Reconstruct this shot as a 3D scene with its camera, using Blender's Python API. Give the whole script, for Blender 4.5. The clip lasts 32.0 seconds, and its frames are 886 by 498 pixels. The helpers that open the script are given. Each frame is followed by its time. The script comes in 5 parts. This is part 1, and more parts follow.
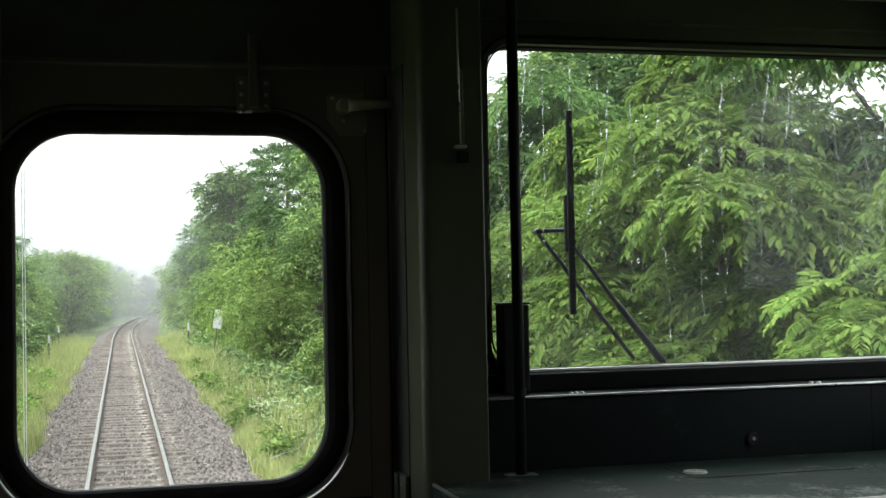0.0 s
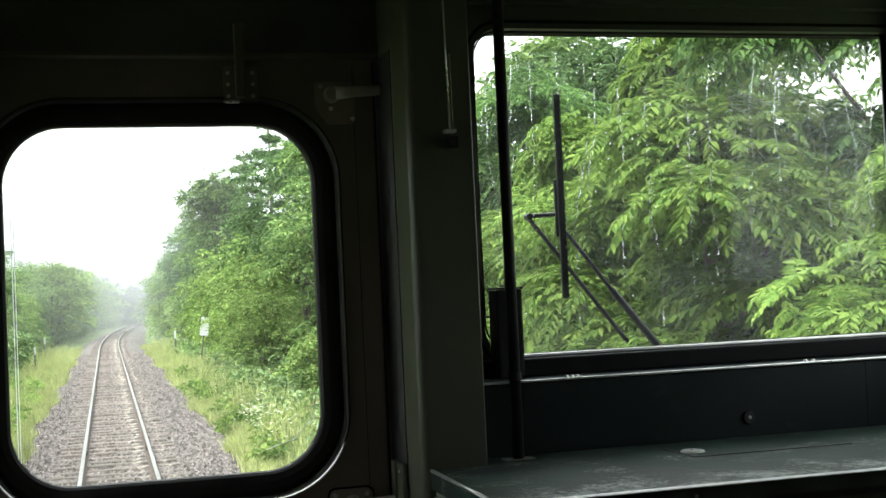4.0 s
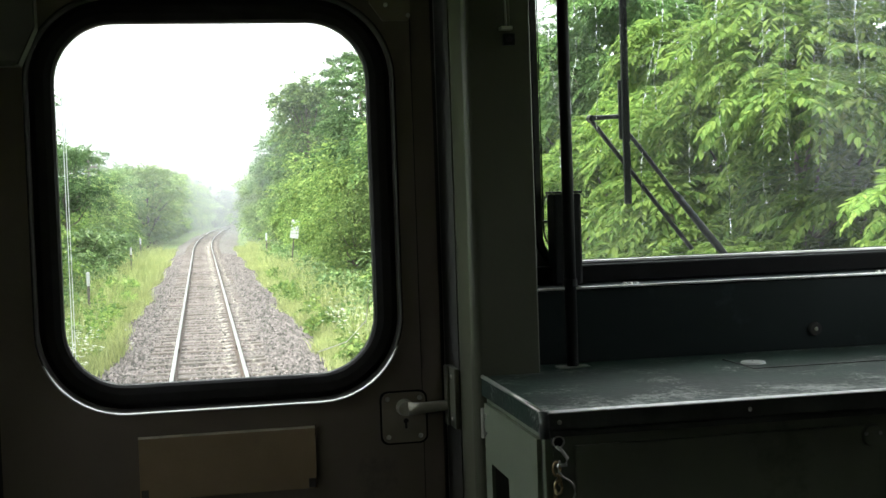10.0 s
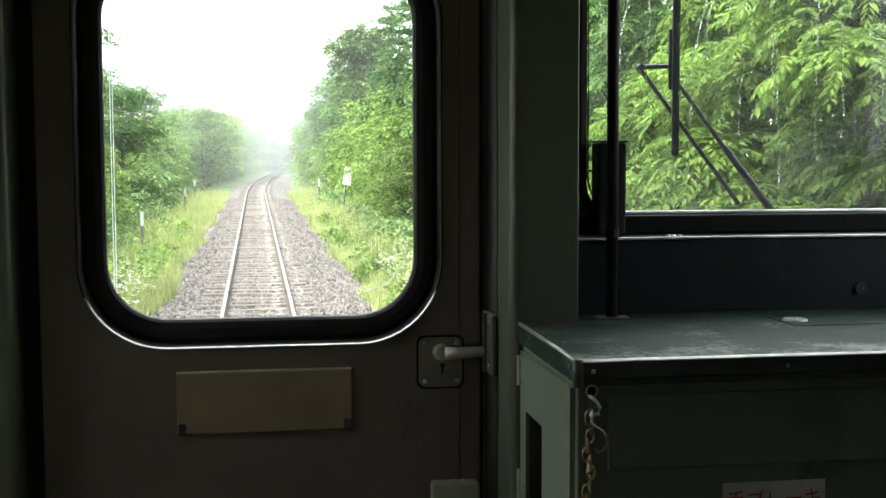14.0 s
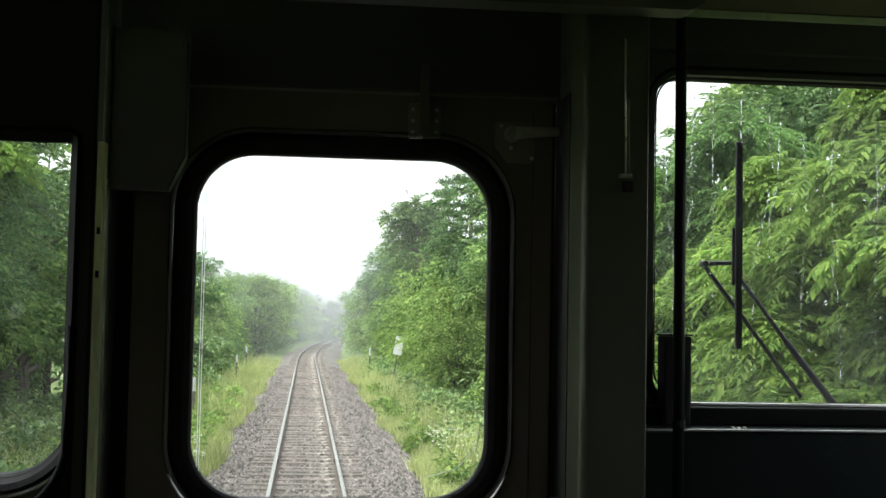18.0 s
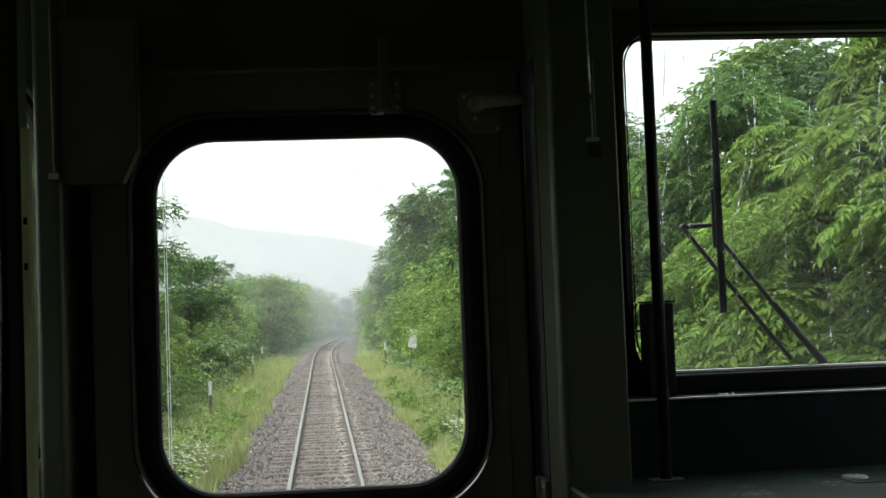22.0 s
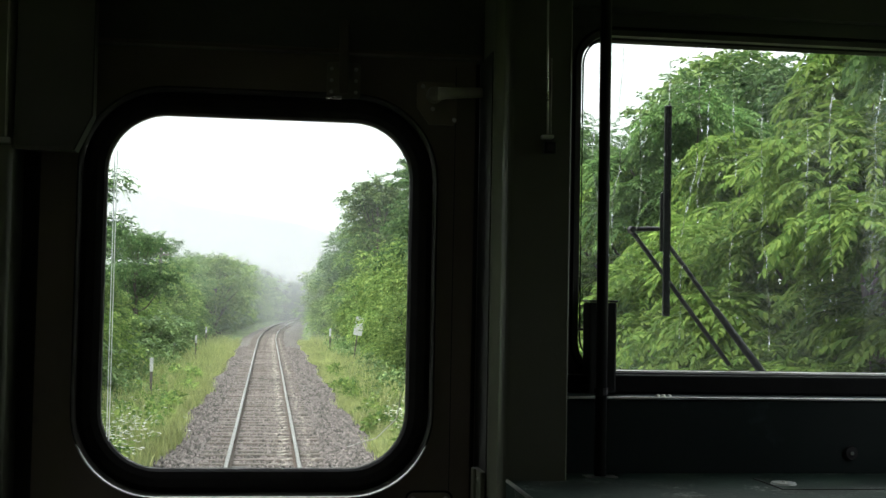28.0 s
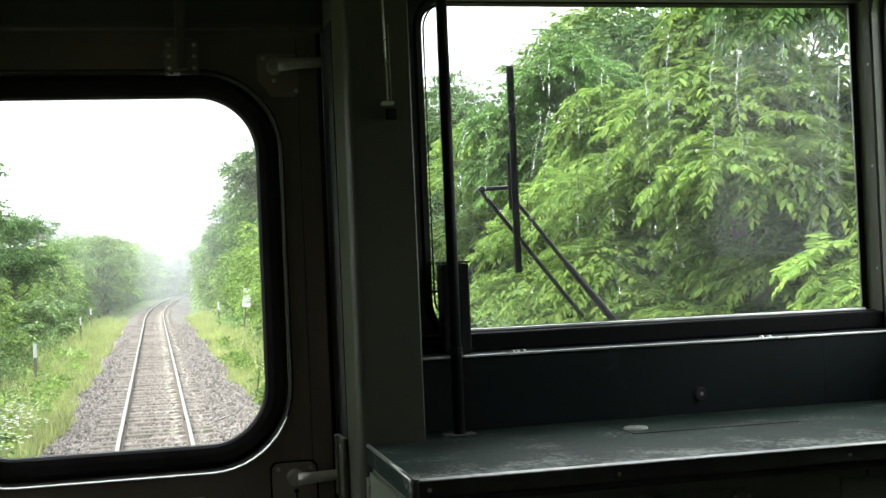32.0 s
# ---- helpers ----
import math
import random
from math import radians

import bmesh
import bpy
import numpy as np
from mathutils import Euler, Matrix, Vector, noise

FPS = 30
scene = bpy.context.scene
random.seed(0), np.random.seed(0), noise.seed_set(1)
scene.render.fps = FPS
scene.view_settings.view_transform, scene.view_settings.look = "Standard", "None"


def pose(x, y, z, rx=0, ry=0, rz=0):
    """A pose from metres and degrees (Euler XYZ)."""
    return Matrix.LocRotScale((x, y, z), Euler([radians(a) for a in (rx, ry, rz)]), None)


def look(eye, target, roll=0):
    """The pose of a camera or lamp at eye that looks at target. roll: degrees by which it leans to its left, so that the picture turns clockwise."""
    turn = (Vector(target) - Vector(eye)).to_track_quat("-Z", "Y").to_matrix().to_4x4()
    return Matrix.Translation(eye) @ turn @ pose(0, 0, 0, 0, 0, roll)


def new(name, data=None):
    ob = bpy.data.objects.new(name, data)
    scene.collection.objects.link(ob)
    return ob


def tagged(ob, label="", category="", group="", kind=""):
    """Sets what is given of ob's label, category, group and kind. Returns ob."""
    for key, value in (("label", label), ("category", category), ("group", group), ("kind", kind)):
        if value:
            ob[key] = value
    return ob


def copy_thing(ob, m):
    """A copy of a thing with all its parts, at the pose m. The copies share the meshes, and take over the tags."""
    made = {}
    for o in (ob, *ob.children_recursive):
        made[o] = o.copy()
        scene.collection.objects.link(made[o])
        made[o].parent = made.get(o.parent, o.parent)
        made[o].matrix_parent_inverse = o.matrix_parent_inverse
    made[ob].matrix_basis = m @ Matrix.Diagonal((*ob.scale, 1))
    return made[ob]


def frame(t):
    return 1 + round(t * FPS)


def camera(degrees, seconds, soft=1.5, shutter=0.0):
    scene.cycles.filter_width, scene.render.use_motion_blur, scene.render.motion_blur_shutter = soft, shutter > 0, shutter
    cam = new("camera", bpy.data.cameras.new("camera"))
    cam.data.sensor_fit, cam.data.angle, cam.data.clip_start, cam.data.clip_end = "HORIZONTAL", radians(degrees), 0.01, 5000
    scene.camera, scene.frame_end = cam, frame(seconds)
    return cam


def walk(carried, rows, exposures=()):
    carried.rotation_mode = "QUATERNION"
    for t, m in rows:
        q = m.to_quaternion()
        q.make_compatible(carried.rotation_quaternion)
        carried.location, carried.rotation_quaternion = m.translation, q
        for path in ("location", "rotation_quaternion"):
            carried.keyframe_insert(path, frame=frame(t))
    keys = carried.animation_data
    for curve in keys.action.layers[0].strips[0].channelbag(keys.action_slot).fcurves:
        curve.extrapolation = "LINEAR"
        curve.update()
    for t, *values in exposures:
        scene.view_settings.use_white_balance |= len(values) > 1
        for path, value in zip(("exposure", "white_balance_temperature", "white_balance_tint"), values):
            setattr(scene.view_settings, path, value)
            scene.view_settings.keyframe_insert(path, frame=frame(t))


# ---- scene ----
cam = camera(39.0, 32.0, soft=1.5)
PATH = [
    (0.0, (-0.090, -2.171, 2.626), (0.410, -0.236, 2.689), -1.16),
    (0.5, (-0.119, -2.175, 2.612), (0.360, -0.234, 2.669), -0.18),
    (1.0, (-0.125, -2.178, 2.605), (0.353, -0.237, 2.662), 0.59),
    (1.5, (-0.118, -2.193, 2.613), (0.346, -0.251, 2.716), 1.65),
    (2.0, (-0.128, -2.206, 2.634), (0.352, -0.267, 2.738), 3.08),
    (2.5, (-0.120, -2.194, 2.636), (0.376, -0.258, 2.708), 2.87),
    (3.0, (-0.108, -2.182, 2.625), (0.370, -0.241, 2.684), 0.93),
    (3.5, (-0.122, -2.175, 2.632), (0.382, -0.241, 2.711), -0.78),
    (4.0, (-0.100, -2.161, 2.599), (0.423, -0.232, 2.664), -2.63),
    (4.5, (-0.094, -2.134, 2.565), (0.442, -0.208, 2.502), -3.04),
    (6.5, (-0.074, -2.224, 2.627), (0.373, -0.274, 2.610), -2.30),
    (7.0, (-0.041, -2.203, 2.608), (0.360, -0.244, 2.601), -1.89),
    (7.5, (-0.025, -2.168, 2.609), (0.358, -0.205, 2.572), -2.78),
    (8.0, (-0.042, -2.141, 2.610), (0.349, -0.179, 2.598), -1.59),
    (8.5, (-0.061, -2.124, 2.601), (0.377, -0.173, 2.632), -0.70),
    (9.0, (-0.040, -2.121, 2.585), (0.424, -0.176, 2.531), -1.45),
    (9.5, (-0.041, -2.115, 2.582), (0.399, -0.165, 2.520), -1.65),
    (10.0, (-0.030, -2.124, 2.592), (0.348, -0.161, 2.512), -1.95),
    (10.5, (-0.018, -2.138, 2.590), (0.320, -0.168, 2.508), -2.69),
    (11.0, (-0.015, -2.149, 2.594), (0.311, -0.177, 2.508), -2.53),
    (11.5, (-0.003, -2.132, 2.594), (0.312, -0.159, 2.506), -1.69),
    (12.0, (-0.024, -2.139, 2.594), (0.268, -0.162, 2.511), -1.16),
    (12.5, (-0.004, -2.145, 2.582), (0.273, -0.168, 2.466), -1.17),
    (13.0, (-0.018, -2.146, 2.581), (0.273, -0.172, 2.447), -0.38),
    (13.5, (-0.002, -2.130, 2.579), (0.285, -0.157, 2.422), -0.27),
    (15.5, (-0.080, -2.099, 2.607), (0.287, -0.138, 2.467), 0.60),
    (16.0, (-0.088, -2.086, 2.614), (0.296, -0.124, 2.585), 0.63),
    (16.5, (-0.053, -2.123, 2.601), (0.307, -0.155, 2.585), 1.49),
    (17.0, (-0.028, -2.206, 2.629), (0.306, -0.234, 2.612), 1.40),
    (17.5, (-0.047, -2.300, 2.630), (0.303, -0.331, 2.640), 0.74),
    (18.0, (-0.063, -2.205, 2.613), (0.151, -0.220, 2.728), 1.09),
    (18.5, (-0.022, -2.224, 2.594), (0.198, -0.238, 2.686), -0.22),
    (19.0, (-0.013, -2.223, 2.607), (0.260, -0.245, 2.710), -0.98),
    (19.5, (-0.008, -2.189, 2.616), (0.264, -0.211, 2.721), 0.06),
    (20.0, (0.001, -2.160, 2.595), (0.247, -0.179, 2.725), 0.54),
    (20.5, (-0.003, -2.149, 2.579), (0.239, -0.167, 2.694), -0.50),
    (21.0, (-0.001, -2.137, 2.598), (0.212, -0.151, 2.716), -1.76),
    (21.5, (-0.006, -2.111, 2.593), (0.196, -0.124, 2.698), -2.96),
    (22.0, (0.016, -2.143, 2.592), (0.213, -0.155, 2.693), -2.18),
    (22.5, (0.032, -2.164, 2.607), (0.218, -0.176, 2.724), -1.36),
    (23.0, (0.059, -2.153, 2.586), (0.211, -0.164, 2.726), -0.70),
    (23.5, (0.027, -2.128, 2.566), (0.186, -0.138, 2.692), -0.38),
    (24.0, (0.018, -2.117, 2.552), (0.199, -0.128, 2.663), 0.83),
    (24.5, (0.038, -2.128, 2.571), (0.232, -0.139, 2.651), 1.40),
    (25.0, (0.046, -2.128, 2.566), (0.239, -0.139, 2.648), 0.60),
    (25.5, (0.037, -2.143, 2.570), (0.215, -0.153, 2.651), 0.58),
    (27.5, (0.015, -2.116, 2.566), (0.277, -0.139, 2.711), 1.37),
    (28.0, (0.017, -2.154, 2.588), (0.292, -0.174, 2.674), 1.09),
    (28.5, (0.024, -2.190, 2.594), (0.328, -0.216, 2.685), -0.34),
    (29.0, (0.010, -2.209, 2.631), (0.387, -0.245, 2.646), -0.86),
    (29.5, (0.005, -2.208, 2.611), (0.435, -0.256, 2.672), -0.40),
    (30.0, (0.027, -2.202, 2.616), (0.498, -0.259, 2.679), -0.77),
    (30.5, (0.020, -2.200, 2.600), (0.465, -0.250, 2.642), -0.97),
    (31.0, (0.015, -2.191, 2.596), (0.450, -0.239, 2.605), -1.30),
    (31.5, (0.052, -2.188, 2.597), (0.496, -0.238, 2.604), -1.58),
    (32.0, (0.076, -2.183, 2.594), (0.528, -0.235, 2.618), -2.46),
]
EXPOSURES = [(t, 2.15 + e) for t, e in ((0, -0.3), (1, -0.2), (2, -0.1), (3, 0.1), (4, 0.15), (4.5, 0.5), (6.5, 0.35), (9, 0.32), (13, 0.45), (15.5, 0.75), (16, 0.72), (17, 0.3), (17.5, 0.1), (18, -0.2), (19, -0.4), (23, -0.72), (25, -0.62), (27.5, -0.5), (28, -0.5), (29, -0.32), (30, 0.0), (31, 0.3), (32, 0.35))]
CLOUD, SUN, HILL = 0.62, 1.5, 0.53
# distance and strength of each white sheet put up as haze
HAZE_SHEETS = ((72.0, 0.05), (90.0, 0.08), (107.0, 0.11), (124.0, 0.13), (142.0, 0.15), (162.0, 0.17), (180.0, 0.18))
walk(cam, [(t, look(eye, aim, roll)) for t, eye, aim, roll in PATH], EXPOSURES)

# ---- light: an overcast, misty day ----
world = bpy.data.worlds.new("overcast")
scene.world = world
world.use_nodes = True
wn, wl = world.node_tree.nodes, world.node_tree.links
wn.clear()
sky = wn.new("ShaderNodeTexSky")
sky.sky_type, sky.sun_disc = "NISHITA", False
sky.sun_elevation, sky.sun_rotation = radians(57), radians(223)
sky.dust_density = 6.0
pale = wn.new("ShaderNodeHueSaturation")
pale.inputs["Saturation"].default_value = 0.25
back_sky = wn.new("ShaderNodeBackground")
back_sky.inputs["Strength"].default_value = 0.06
cloud_noise = wn.new("ShaderNodeTexNoise")
cloud_noise.inputs["Scale"].default_value = 2.2
cloud_ramp = wn.new("ShaderNodeValToRGB")
cloud_ramp.color_ramp.elements[0].color = (0.86, 0.90, 0.93, 1)
cloud_ramp.color_ramp.elements[1].color = (1.0, 1.0, 1.0, 1)
back_cloud = wn.new("ShaderNodeBackground")
back_cloud.inputs["Strength"].default_value = CLOUD
both = wn.new("ShaderNodeAddShader")
wout = wn.new("ShaderNodeOutputWorld")
wl.new(sky.outputs[0], pale.inputs["Color"])
wl.new(pale.outputs[0], back_sky.inputs["Color"])
wl.new(cloud_noise.outputs[0], cloud_ramp.inputs[0])
wl.new(cloud_ramp.outputs[0], back_cloud.inputs["Color"])
wl.new(back_sky.outputs[0], both.inputs[0])
wl.new(back_cloud.outputs[0], both.inputs[1])
wl.new(both.outputs[0], wout.inputs[0])

sun_data = bpy.data.lights.new("sun", "SUN")
sun_data.energy, sun_data.angle, sun_data.color = SUN, radians(35), (1.0, 0.97, 0.92)
sun = new("sun", sun_data)
sun.matrix_world = look((0, 0, 30), (13, 14, 0))


# ---- materials ----
def material(name, color, rough=0.6, metal=0.0, vary=0.15, scale=8.0, bump=0.1, bump_scale=60.0, wear=None, wear_amount=0.45,
             wear_scale=5.0, per_object=0.0, per_island=0.0, stretch=(1, 1, 1), spec=0.5, translucent=0.0, rough_vary=0.15, coat=0.0, tone=0.0):
    m = bpy.data.materials.new(name)
    m.use_nodes = True
    n, l = m.node_tree.nodes, m.node_tree.links
    p = n["Principled BSDF"]
    out = n["Material Output"]
    co = n.new("ShaderNodeTexCoord")
    mp = n.new("ShaderNodeMapping")
    mp.inputs["Scale"].default_value = stretch
    l.new(co.outputs["Object"], mp.inputs[0])
    big = n.new("ShaderNodeTexNoise")
    big.inputs["Scale"].default_value, big.inputs["Detail"].default_value = scale, 6
    l.new(mp.outputs[0], big.inputs["Vector"])
    dark = [c * (1 - vary) for c in color]
    light = [min(1, c * (1 + vary)) for c in color]
    ramp = n.new("ShaderNodeValToRGB")
    ramp.color_ramp.elements[0].position, ramp.color_ramp.elements[1].position = 0.32, 0.68
    ramp.color_ramp.elements[0].color, ramp.color_ramp.elements[1].color = (*dark, 1), (*light, 1)
    l.new(big.outputs[0], ramp.inputs[0])
    col = ramp.outputs[0]
    if wear:
        wz = n.new("ShaderNodeTexNoise")
        wz.inputs["Scale"].default_value, wz.inputs["Detail"].default_value, wz.inputs["Roughness"].default_value = wear_scale, 9, 0.7
        l.new(co.outputs["Object"], wz.inputs["Vector"])
        wr = n.new("ShaderNodeValToRGB")
        wr.color_ramp.elements[0].position, wr.color_ramp.elements[1].position = 1 - wear_amount, min(1, 1.12 - wear_amount)
        l.new(wz.outputs[0], wr.inputs[0])
        mx = n.new("ShaderNodeMixRGB")
        mx.inputs[2].default_value = (*wear, 1)
        l.new(wr.outputs[0], mx.inputs[0])
        l.new(col, mx.inputs[1])
        col = mx.outputs[0]
    if per_object or per_island:
        if per_object:
            rnd, sock = n.new("ShaderNodeObjectInfo"), "Random"
        else:
            rnd, sock = n.new("ShaderNodeNewGeometry"), "Random Per Island"
        amount = per_object or per_island
        mr = n.new("ShaderNodeMapRange")
        mr.inputs["To Min"].default_value, mr.inputs["To Max"].default_value = 1 - amount, 1 + amount
        l.new(rnd.outputs[sock], mr.inputs["Value"])
        hs = n.new("ShaderNodeHueSaturation")
        l.new(mr.outputs[0], hs.inputs["Value"])
        hr = n.new("ShaderNodeMapRange")
        hr.inputs["To Min"].default_value, hr.inputs["To Max"].default_value = 0.5 + amount * 0.06, 0.5 - amount * 0.06
        l.new(rnd.outputs[sock], hr.inputs["Value"])
        l.new(hr.outputs[0], hs.inputs["Hue"])
        l.new(col, hs.inputs["Color"])
        col = hs.outputs[0]
    if tone:
        # one plant darker or lighter than the next
        plant = n.new("ShaderNodeObjectInfo")
        tr_ = n.new("ShaderNodeMapRange")
        tr_.inputs["To Min"].default_value, tr_.inputs["To Max"].default_value = 1 - tone, 1 + tone
        l.new(plant.outputs["Random"], tr_.inputs["Value"])
        shade = n.new("ShaderNodeHueSaturation")
        l.new(tr_.outputs[0], shade.inputs["Value"])
        l.new(col, shade.inputs["Color"])
        col = shade.outputs[0]
    l.new(col, p.inputs["Base Color"])
    p.inputs["Metallic"].default_value = metal
    p.inputs["Specular IOR Level"].default_value = spec
    p.inputs["Coat Weight"].default_value = coat
    rr = n.new("ShaderNodeMapRange")
    rr.inputs["To Min"].default_value, rr.inputs["To Max"].default_value = max(0.03, rough - rough_vary), min(1, rough + rough_vary)
    l.new(big.outputs[0], rr.inputs["Value"])
    l.new(rr.outputs[0], p.inputs["Roughness"])
    if bump:
        fine = n.new("ShaderNodeTexNoise")
        fine.inputs["Scale"].default_value, fine.inputs["Detail"].default_value = bump_scale, 4
        l.new(mp.outputs[0], fine.inputs["Vector"])
        bp = n.new("ShaderNodeBump")
        bp.inputs["Strength"].default_value, bp.inputs["Distance"].default_value = bump, 0.01
        l.new(fine.outputs[0], bp.inputs["Height"])
        l.new(bp.outputs[0], p.inputs["Normal"])
    if translucent:
        tr = n.new("ShaderNodeBsdfTranslucent")
        l.new(col, tr.inputs["Color"])
        mixs = n.new("ShaderNodeMixShader")
        mixs.inputs[0].default_value = translucent
        l.new(p.outputs[0], mixs.inputs[1])
        l.new(tr.outputs[0], mixs.inputs[2])
        l.new(mixs.outputs[0], out.inputs["Surface"])
    return m


def glass_material(name, tint, gloss=0.06, film=0.0):
    m = bpy.data.materials.new(name)
    m.use_nodes = True
    n, l = m.node_tree.nodes, m.node_tree.links
    n.clear()
    out = n.new("ShaderNodeOutputMaterial")
    clear = n.new("ShaderNodeBsdfTransparent")
    clear.inputs["Color"].default_value = (*tint, 1)
    shine = n.new("ShaderNodeBsdfGlossy")
    shine.inputs["Roughness"].default_value = 0.02
    # more gloss at a flat angle, alike from both sides of the pane
    fr = n.new("ShaderNodeLayerWeight")
    fr.inputs["Blend"].default_value = 0.5
    steep = n.new("ShaderNodeMath")
    steep.operation, steep.inputs[1].default_value = "POWER", 5.0
    mul = n.new("ShaderNodeMath")
    mul.operation = "MULTIPLY_ADD"
    mul.inputs[1].default_value, mul.inputs[2].default_value = 0.8, gloss
    mx = n.new("ShaderNodeMixShader")
    l.new(fr.outputs["Facing"], steep.inputs[0])
    l.new(steep.outputs[0], mul.inputs[0])
    l.new(mul.outputs[0], mx.inputs[0])
    # a patchy translucent film added as haze, to lift dark tones behind the pane
    haze_veil = n.new("ShaderNodeBsdfTranslucent")
    haze_veil.inputs["Color"].default_value = (0.62, 0.66, 0.66, 1)
    co = n.new("ShaderNodeTexCoord")
    patch = n.new("ShaderNodeTexNoise")
    patch.inputs["Scale"].default_value, patch.inputs["Detail"].default_value = 7.0, 5
    amount = n.new("ShaderNodeMapRange")
    amount.inputs["From Min"].default_value, amount.inputs["From Max"].default_value = 0.3, 0.7
    amount.inputs["To Min"].default_value, amount.inputs["To Max"].default_value = film * 0.4, film * 1.6
    filmed = n.new("ShaderNodeMixShader")
    l.new(co.outputs["Object"], patch.inputs["Vector"])
    l.new(patch.outputs[0], amount.inputs["Value"])
    l.new(amount.outputs[0], filmed.inputs[0])
    l.new(clear.outputs[0], filmed.inputs[1])
    l.new(haze_veil.outputs[0], filmed.inputs[2])
    l.new(filmed.outputs[0], mx.inputs[1])
    l.new(shine.outputs[0], mx.inputs[2])
    l.new(mx.outputs[0], out.inputs["Surface"])
    return m


def water_material(name):
    m = bpy.data.materials.new(name)
    m.use_nodes = True
    p = m.node_tree.nodes["Principled BSDF"]
    p.inputs["Transmission Weight"].default_value, p.inputs["IOR"].default_value = 1.0, 1.33
    p.inputs["Roughness"].default_value = 0.02
    return m


def haze_sheet_material(name, amount):
    """A flat sheet that stands in for haze: mostly clear, the rest scattering white."""
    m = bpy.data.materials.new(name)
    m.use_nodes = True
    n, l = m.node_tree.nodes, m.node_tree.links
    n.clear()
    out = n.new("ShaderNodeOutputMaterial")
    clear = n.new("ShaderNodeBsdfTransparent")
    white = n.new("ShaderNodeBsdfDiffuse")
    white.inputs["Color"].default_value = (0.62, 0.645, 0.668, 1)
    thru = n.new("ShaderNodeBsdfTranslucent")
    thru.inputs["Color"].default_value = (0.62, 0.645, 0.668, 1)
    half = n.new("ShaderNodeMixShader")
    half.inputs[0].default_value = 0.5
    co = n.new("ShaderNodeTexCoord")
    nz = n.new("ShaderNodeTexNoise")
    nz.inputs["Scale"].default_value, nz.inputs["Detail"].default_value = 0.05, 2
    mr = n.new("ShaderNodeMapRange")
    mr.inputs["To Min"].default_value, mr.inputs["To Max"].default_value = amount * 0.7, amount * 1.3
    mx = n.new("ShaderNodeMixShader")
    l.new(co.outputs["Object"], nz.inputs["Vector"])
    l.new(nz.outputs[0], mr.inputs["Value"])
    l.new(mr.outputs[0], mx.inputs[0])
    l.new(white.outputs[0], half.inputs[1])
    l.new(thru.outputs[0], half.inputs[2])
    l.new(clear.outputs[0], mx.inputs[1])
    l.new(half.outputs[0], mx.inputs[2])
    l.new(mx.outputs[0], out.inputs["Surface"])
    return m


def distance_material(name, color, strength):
    """Far hills as a plain glowing backdrop, the mist's paleness put into the emission colour."""
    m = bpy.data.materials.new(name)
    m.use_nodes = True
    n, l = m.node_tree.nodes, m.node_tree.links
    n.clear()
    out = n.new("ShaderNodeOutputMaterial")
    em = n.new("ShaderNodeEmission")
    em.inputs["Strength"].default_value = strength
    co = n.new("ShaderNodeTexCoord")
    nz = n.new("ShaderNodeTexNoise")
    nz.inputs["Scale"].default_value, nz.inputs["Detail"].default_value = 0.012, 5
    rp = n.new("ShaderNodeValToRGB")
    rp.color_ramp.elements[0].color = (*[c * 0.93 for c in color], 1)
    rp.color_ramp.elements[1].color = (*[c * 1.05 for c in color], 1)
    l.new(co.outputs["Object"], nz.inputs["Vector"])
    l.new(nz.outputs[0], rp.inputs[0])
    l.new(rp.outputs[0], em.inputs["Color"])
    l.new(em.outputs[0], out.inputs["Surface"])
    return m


M_GREEN = material("cab_paint_green", (0.084, 0.089, 0.062), 0.36, vary=0.10, scale=3, bump=0.03, bump_scale=150, wear=(0.068, 0.078, 0.055), wear_amount=0.36, wear_scale=4)
M_DOOR = material("door_paint_grey_green", (0.152, 0.126, 0.102), 0.45, vary=0.12, scale=4, bump=0.03, bump_scale=120, wear=(0.09, 0.085, 0.068), wear_amount=0.38, wear_scale=6)
M_LIP = material("pale_green_trim", (0.36, 0.40, 0.30), 0.45, vary=0.15, scale=12, bump=0.1, wear=(0.2, 0.22, 0.17), wear_amount=0.4, wear_scale=14)
M_CEIL = material("ceiling_paint_dark", (0.115, 0.118, 0.105), 0.6, vary=0.1, scale=3)
# pale tone chosen so the unseen ceiling reflects light onto the door
M_ROOFIN = material("bounce_ceiling_cream", (0.56, 0.535, 0.46), 0.55, vary=0.08, scale=3, wear=(0.30, 0.285, 0.24), wear_amount=0.36, wear_scale=4)
M_DARKER = material("dark_cover_paint", (0.066, 0.064, 0.055), 0.5, vary=0.15, scale=6, bump=0.03)
# near-black for joints and dark panels, and for shade in the door gaps
M_DARK = material("dark_paint_and_gap_shade", (0.023, 0.023, 0.022), 0.6, vary=0.2, scale=6)
M_TOP = material("console_top_dark_green", (0.017, 0.032, 0.025), 0.60, vary=0.45, scale=7, bump=0.14, bump_scale=110, rough_vary=0.12, spec=0.13)
# pale translucent colour for the light caught by the door glass edge
M_STRIP = material("edge_glint_strip", (0.66, 0.68, 0.68), 0.3, vary=0.05, bump=0, translucent=0.95)

M_ACRYLIC = material("pale_green_acrylic", (0.74, 0.74, 0.55), 0.3, vary=0.12, scale=9, bump=0, translucent=0.8)


